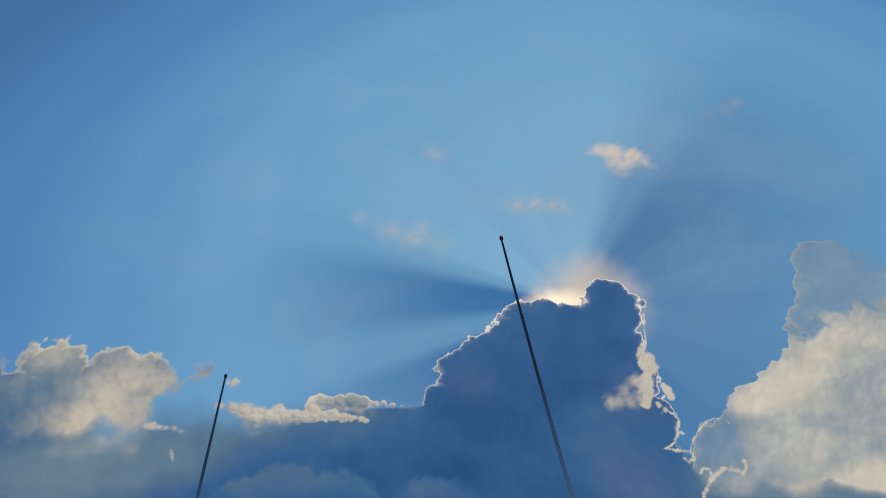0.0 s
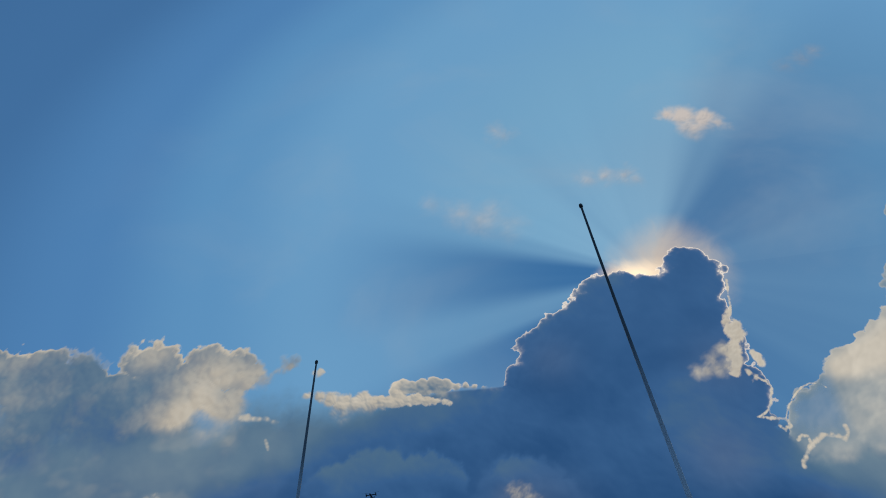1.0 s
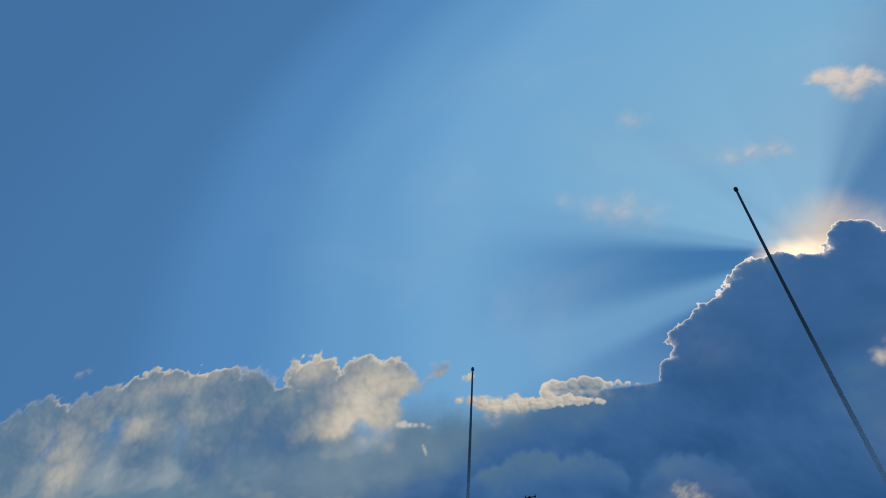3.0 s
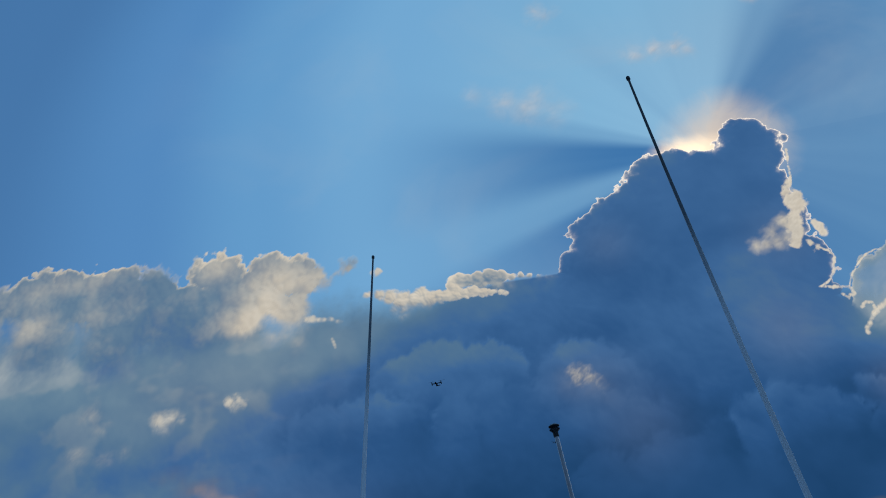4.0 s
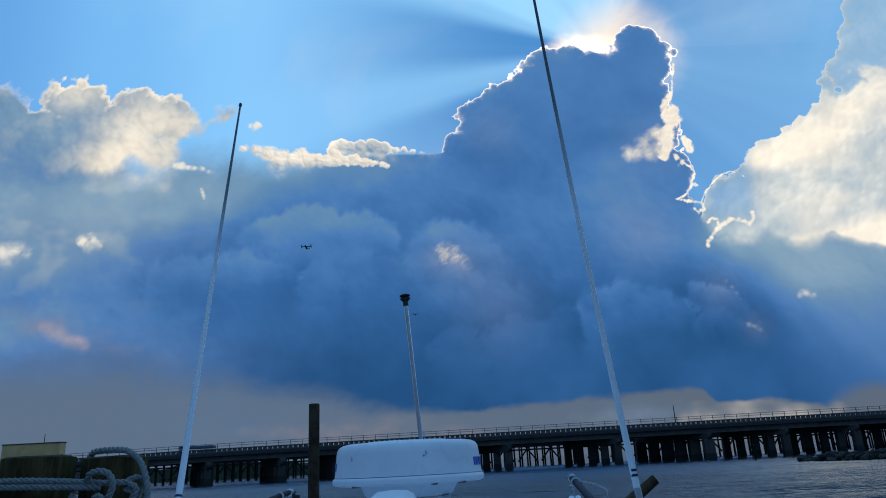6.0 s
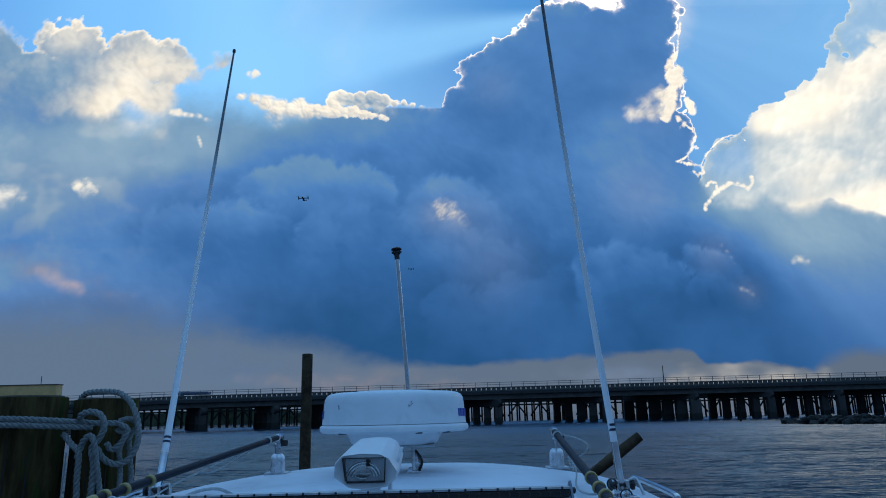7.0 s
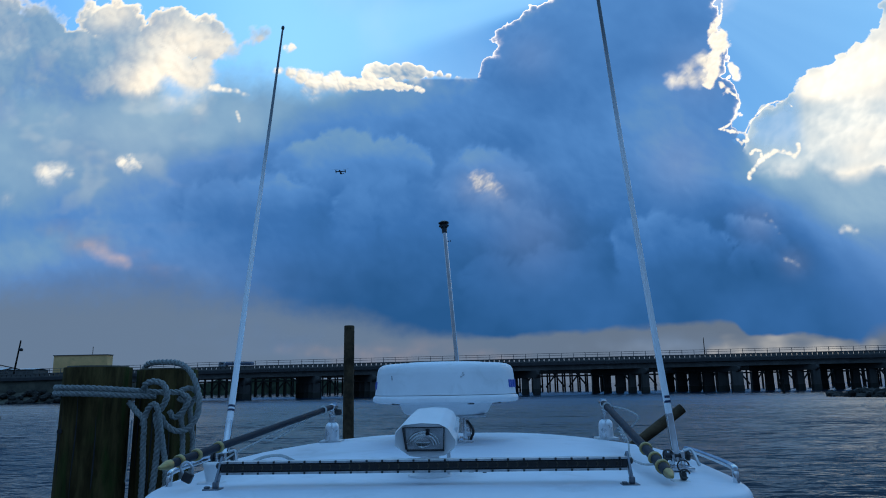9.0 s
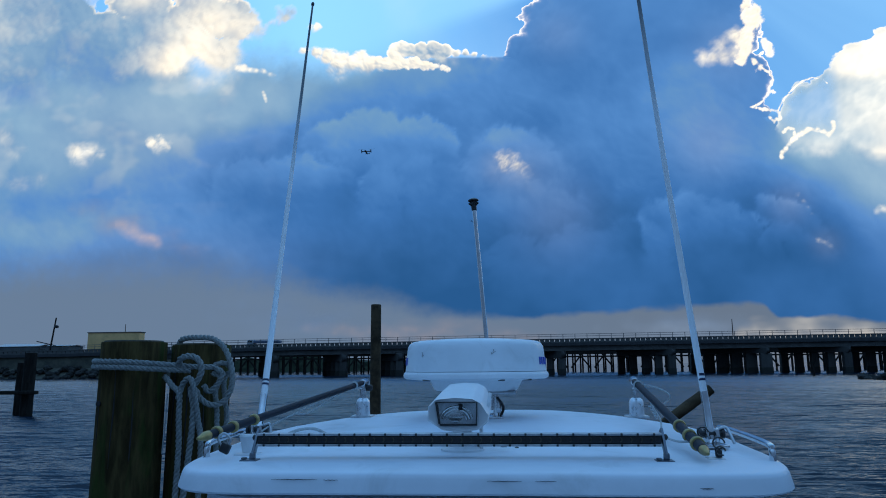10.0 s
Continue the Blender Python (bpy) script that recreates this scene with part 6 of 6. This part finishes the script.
bm = empty_bm()
tube(bm, [(46.5, BRIDGE_Y + 0.3, deck_top(46) - 0.9), (46.5, BRIDGE_Y + 0.3, deck_top(46) + 1.5), (46.5, BRIDGE_Y + 0.3, deck_top(46) + 2.4)], lambda t: 0.10 - 0.04 * t, 8)
solo("lamp_post", bm, FAR_WOOD, "thin dark post standing on the bridge parapet", "post", base=(46.5, BRIDGE_Y + 0.3, deck_top(46) - 0.9))

# lorry on the bridge
TX = -49.5
truck = thing("lorry", (TX, BRIDGE_Y + 4, deck_top(TX) - 1.75), "dark blue flat lorry crossing the bridge", "lorry")
tz = deck_top(TX) - 1.75
bm = empty_bm()
box(bm, (TX + 0.6, BRIDGE_Y + 4, tz + 1.40), (5.4, 2.2, 0.6), 0.08)
part("load_bed", bm, TRUCK, truck)
bm = empty_bm()
box(bm, (TX - 2.9, BRIDGE_Y + 4, tz + 1.20), (1.5, 2.1, 1.2), 0.2)
cab = part("cab", bm, TRUCK_WHITE, truck)
bm = empty_bm()
box(bm, (TX - 2.95, BRIDGE_Y + 2.96, tz + 1.45), (0.9, 0.04, 0.4), 0.01)
part("window", bm, GLASS_DARK, cab)
for dx in (-2.7, 0.9, 2.2):
    for dy in (-0.95, 0.95):
        bm = empty_bm()
        lathe(bm, [(0, -0.15), (0.42, -0.15), (0.48, -0.08), (0.48, 0.08), (0.42, 0.15), (0, 0.15)], (TX + dx, BRIDGE_Y + 4 + dy, tz + 0.48), (0, 1, 0), 18)
        part("wheel", bm, BLACK, truck)

# ---- timber trestle behind the bridge ----
TRESTLE_Y = 196.0
trestle = thing("rail_trestle", (20, TRESTLE_Y, WATER), "old dark timber rail trestle with crossed bracing", "trestle")
bm = empty_bm()
box(bm, (0, TRESTLE_Y + 1.5, 6.0), (330, 3.4, 1.5))
part("track_bed", bm, FAR_WOOD, trestle)
bm = empty_bm()
tube(bm, [(0, 0, 0), (0, 0, 1)], lambda t: 0.25 - 0.03 * t, 8)
trestle_post = mesh_from("trestle_post", bm, FAR_WOOD)
bm = empty_bm()
box(bm, (0, 0, 0), (0.42, 0.14, 1.0))
brace_mesh = mesh_from("brace", bm, FAR_WOOD, smooth=False)
for i in range(125):
    x = -120 + 2.1 * i
    for dy in (0.0, 2.6):
        attach("trestle_post", trestle_post, (x + dy * 0.35, TRESTLE_Y + dy, WATER - 0.6), trestle, Matrix.Diagonal((1, 1, 6.2, 1)))
    if i % 3:
        attach("brace", brace_mesh, (x + 1.05, TRESTLE_Y - 0.35, 3.5), trestle, pose(0, 0, 0, 0, (38 if i % 3 == 1 else -38), 0) @ Matrix.Diagonal((1, 1, 5.0, 1)))
    if i % 2 == 0:
        attach("waler", brace_mesh, (x + 2.1, TRESTLE_Y - 0.3, 4.6), trestle, pose(0, 0, 0, 0, 90, 0) @ Matrix.Diagonal((1, 1, 4.2, 1)))

# ---- the far shore, a low dark wooded bank ----
bm = empty_bm()
rnd = random.Random(31)
loft(bm, [[(x, 300, WATER - 0.5), (x, 300.5, WATER + 0.8), (x, 303, 5.2 + 1.6 * math.sin(x * 0.05) + rnd.uniform(-0.7, 0.7)), (x, 330, 5.0), (x, 345, WATER - 0.5)] for x in (-420 + 4.0 * i for i in range(98))])
solo("far_shore", bm, SHORE, "low dark green wooded bank on the far shore", "shore", kind="structure", base=(-210, 320, WATER))

# ---- causeway and rock banks ----
bm = empty_bm()
loft(bm, [[(x, 136.5, WATER - 0.5), (x, 141.0, 2.6), (x, 141.5, deck_top(x) - 2.3), (x, 170.0, deck_top(x) - 2.3), (x, 185.0, WATER - 0.5)] for x in (-300, -240, -180, -130, -100, -86, -80)])
solo("causeway", bm, EARTH, "dark earth causeway carrying the road to the bridge", "causeway", kind="structure", base=(-150, 150, WATER))


def boulder_mesh(seed):
    rnd = random.Random(seed)
    bm = empty_bm()
    bmesh.ops.create_icosphere(bm, subdivisions=1, radius=1.0)
    for v in bm.verts:
        v.co *= rnd.uniform(0.72, 1.12)
        v.co.z *= 0.7
    return mesh_from("boulder", bm, STONE, smooth=False)


BOULDERS = [boulder_mesh(s) for s in range(6)]


def rock_bank(label, spots, base):
    bank = thing("rock_bank", base, label, "rock bank", "rock banks")
    rnd = random.Random(len(spots))
    for x, y, z, r in spots:
        ob = attach("boulder", BOULDERS[rnd.randrange(6)], (x, y, z), bank, pose(0, 0, 0, rnd.uniform(-20, 20), rnd.uniform(-20, 20), rnd.uniform(0, 360)) @ Matrix.Diagonal((r, r, r, 1)))
    return bank


rnd = random.Random(7)
rock_bank("grey riprap stones along the causeway foot", [(rnd.uniform(-150, -80), 136.0 + 4.5 * q, WATER - 0.1 + 2.3 * q, rnd.uniform(0.5, 1.0)) for q in (rnd.random() for _ in range(230))], (-115, 138, WATER))
rock_bank("dark rock spit reaching into the water", [(rnd.uniform(0, 1) ** 0.8 * 34 + 43.2, 86 + rnd.gauss(0, 1.3) + 0.02 * 30, WATER + rnd.uniform(-0.15, 0.45) * rnd.uniform(0.5, 1), rnd.uniform(0.5, 0.9)) for _ in range(170)]
          + [(44.5 + 20 * q * q + rnd.uniform(-1.5, 1.5), 85 - 19 * q * w, WATER + rnd.uniform(-0.1, 0.75) * (1 - 0.7 * w), rnd.uniform(0.5, 0.95)) for q, w in ((rnd.random() ** 0.5, rnd.random()) for _ in range(190))], (58, 86, WATER))

bm = empty_bm()
tube(bm, [(48.6, 112, WATER - 1), (48.6, 112, 2.35)], 0.16, 10)
lathe(bm, [(0.24, 0), (0.24, 0.35), (0, 0.4)], (48.6, 112, 2.3), segments=10)
solo("channel_marker", bm, FAR_WOOD, "short dark channel marker post in the water", "marker post", base=(48.6, 112, WATER))

hut = thing("tan_building", (-85.5, 150, 4.9), "plain tan flat-roofed building beyond the road", "building")
bm = empty_bm()
box(bm, (-85.6, 150, 7.6), (12.0, 2.4, 5.6), 0.04)
part("wall", bm, TAN, hut)
bm = empty_bm()
box(bm, (-85.6, 150, 10.45), (12.3, 2.7, 0.16), 0.03)
part("roof", bm, CONCRETE, hut)
bm = empty_bm()
tube(bm, [(-83.6, 150, 10.5), (-83.6, 150, 12.3)], 0.07, 6)
part("vent_pipe", bm, FAR_WOOD, hut)

def far_shed(x0, x1, eaves, ridge, label):
    """A low shed on the causeway with a shallow pitched roof."""
    floor_z, y0, y1 = deck_top((x0 + x1) / 2) - 2.4, 162.0, 168.0
    shed = thing("shed", ((x0 + x1) / 2, 165, floor_z), label, "shed", "sheds")
    bm = empty_bm()
    box(bm, ((x0 + x1) / 2, 165, (floor_z + eaves) / 2), (x1 - x0, 6.0, eaves - floor_z), 0.03)
    part("wall", bm, CONCRETE, shed)
    bm = empty_bm()
    loft(bm, [[(x, y0 - 0.3, eaves), (x, 165.0, ridge), (x, y1 + 0.3, eaves), (x, 165.0, ridge - 0.2)] for x in (x0 - 0.3, x1 + 0.3)])
    part("roof", bm, DULL_STEEL, shed, "pale metal roof")
    return shed


far_shed(-123.0, -112.5, 7.95, 8.65, "low shed with a pale metal roof on the causeway")
far_shed(-110.5, -104.5, 7.95, 8.35, "small low shed with a pale metal roof on the causeway")
bm = empty_bm()
tube(bm, [(-113.5, 163, 9.2), (-108.5, 163, 8.1), (-108.3, 163, 5.0)], 0.12, 6)
solo("boom", bm, FAR_WOOD, "slanted dark boom rising beside the sheds", "boom", base=(-108.3, 163, 5.0))

pole = thing("utility_pole", (-100.5, 150, 5.0), "leaning wooden utility pole with a lamp", "utility pole")
bm = empty_bm()
tube(bm, [(-101.3, 150, 4.8), (-100.2, 150, 14.0)], lambda t: 0.22 - 0.07 * t, 8)
part("pole", bm, FAR_WOOD, pole)
bm = empty_bm()
lathe(bm, [(0, -0.3), (0.42, -0.25), (0.45, 0.2), (0.2, 0.4), (0, 0.4)], (-99.9, 149.9, 11.9), segments=12)
part("lamp_head", bm, BLACK, pole)


# ---- tiltrotor aircraft ----
def tiltrotor(place, heading, bank, label):
    """A twin-rotor aircraft of 17 m, nose along +y before it is turned."""
    craft = thing("tiltrotor_aircraft", (0, 0, 0), label, "aircraft", "aircraft")
    bm = empty_bm()
    stations = [(8.6, 0.1, -0.3), (7.8, 0.65, -0.2), (6.0, 1.15, 0.0), (2.0, 1.25, 0.05), (-3.0, 1.2, 0.1), (-6.0, 0.75, 0.5), (-8.4, 0.3, 0.9)]
    loft(bm, [[(r * 0.95 * math.cos(a), y, z + r * math.sin(a)) for a in (2 * math.pi * j / 16 for j in range(16))] for y, r, z in stations])
    part("fuselage", bm, HULL_GREY, craft)
    bm = empty_bm()
    loft(bm, [[(x, 1.6 + abs(x) * 0.05, 1.35), (x, 0.2, 1.65), (x, -1.2 + abs(x) * 0.03, 1.35), (x, 0.2, 1.1)] for x in (-7.0, 0, 7.0)])
    part("wing", bm, HULL_GREY, craft)
    bm = empty_bm()
    box(bm, (0, -7.9, 1.5), (5.6, 1.5, 0.18), 0.05)
    part("tailplane", bm, HULL_GREY, craft)
    for s in (-1, 1):
        bm = empty_bm()
        box(bm, (2.8 * s, -8.0, 2.1), (0.2, 1.9, 2.3), 0.06)
        part("fin", bm, HULL_GREY, craft)
        bm = empty_bm()
        lathe(bm, [(0, -2.3), (0.55, -2.2), (0.75, -0.5), (0.7, 1.6), (0.4, 2.4), (0.25, 3.0), (0, 3.1)], (7.0 * s, 0.3, 1.5), (0, 0.55, 0.85), 14)
        nacelle = part("nacelle", bm, HULL_GREY, craft)
        hub = Vector((7.0 * s, 0.3, 1.5)) + Vector((0, 0.55, 0.85)).normalized() * 2.9
        axis = Vector((0, 0.55, 0.85)).normalized()
        e1 = Vector((1, 0, 0))
        e2 = axis.cross(e1)
        for b in range(3):
            a = 2 * math.pi * b / 3 + (0.5 if s > 0 else 1.4)
            way = e1 * math.cos(a) + e2 * math.sin(a)
            across = axis.cross(way)
            bm = empty_bm()
            loft(bm, [[hub + way * d + across * w, hub + way * d + axis * 0.1, hub + way * d - across * w, hub + way * d - axis * 0.1] for d, w in ((0.2, 0.25), (1.6, 0.45), (5.6, 0.30))])
            part("rotor_blade", bm, HULL_GREY, nacelle)
    craft.matrix_basis = Matrix.Translation(place) @ pose(0, 0, 0, 0, 0, heading) @ pose(0, 0, 0, 8, bank, 0)
    return craft


def on_sky(u, v, metres):
    return EYE + Vector((u, 1, v)).normalized() * metres


tiltrotor(on_sky(-0.195, 0.321, 1030), 176, 0, "dark grey tiltrotor aircraft flying under the storm cloud")
tiltrotor(on_sky(-0.033, 0.209, 2000), 184, 0, "small distant dark tiltrotor aircraft")
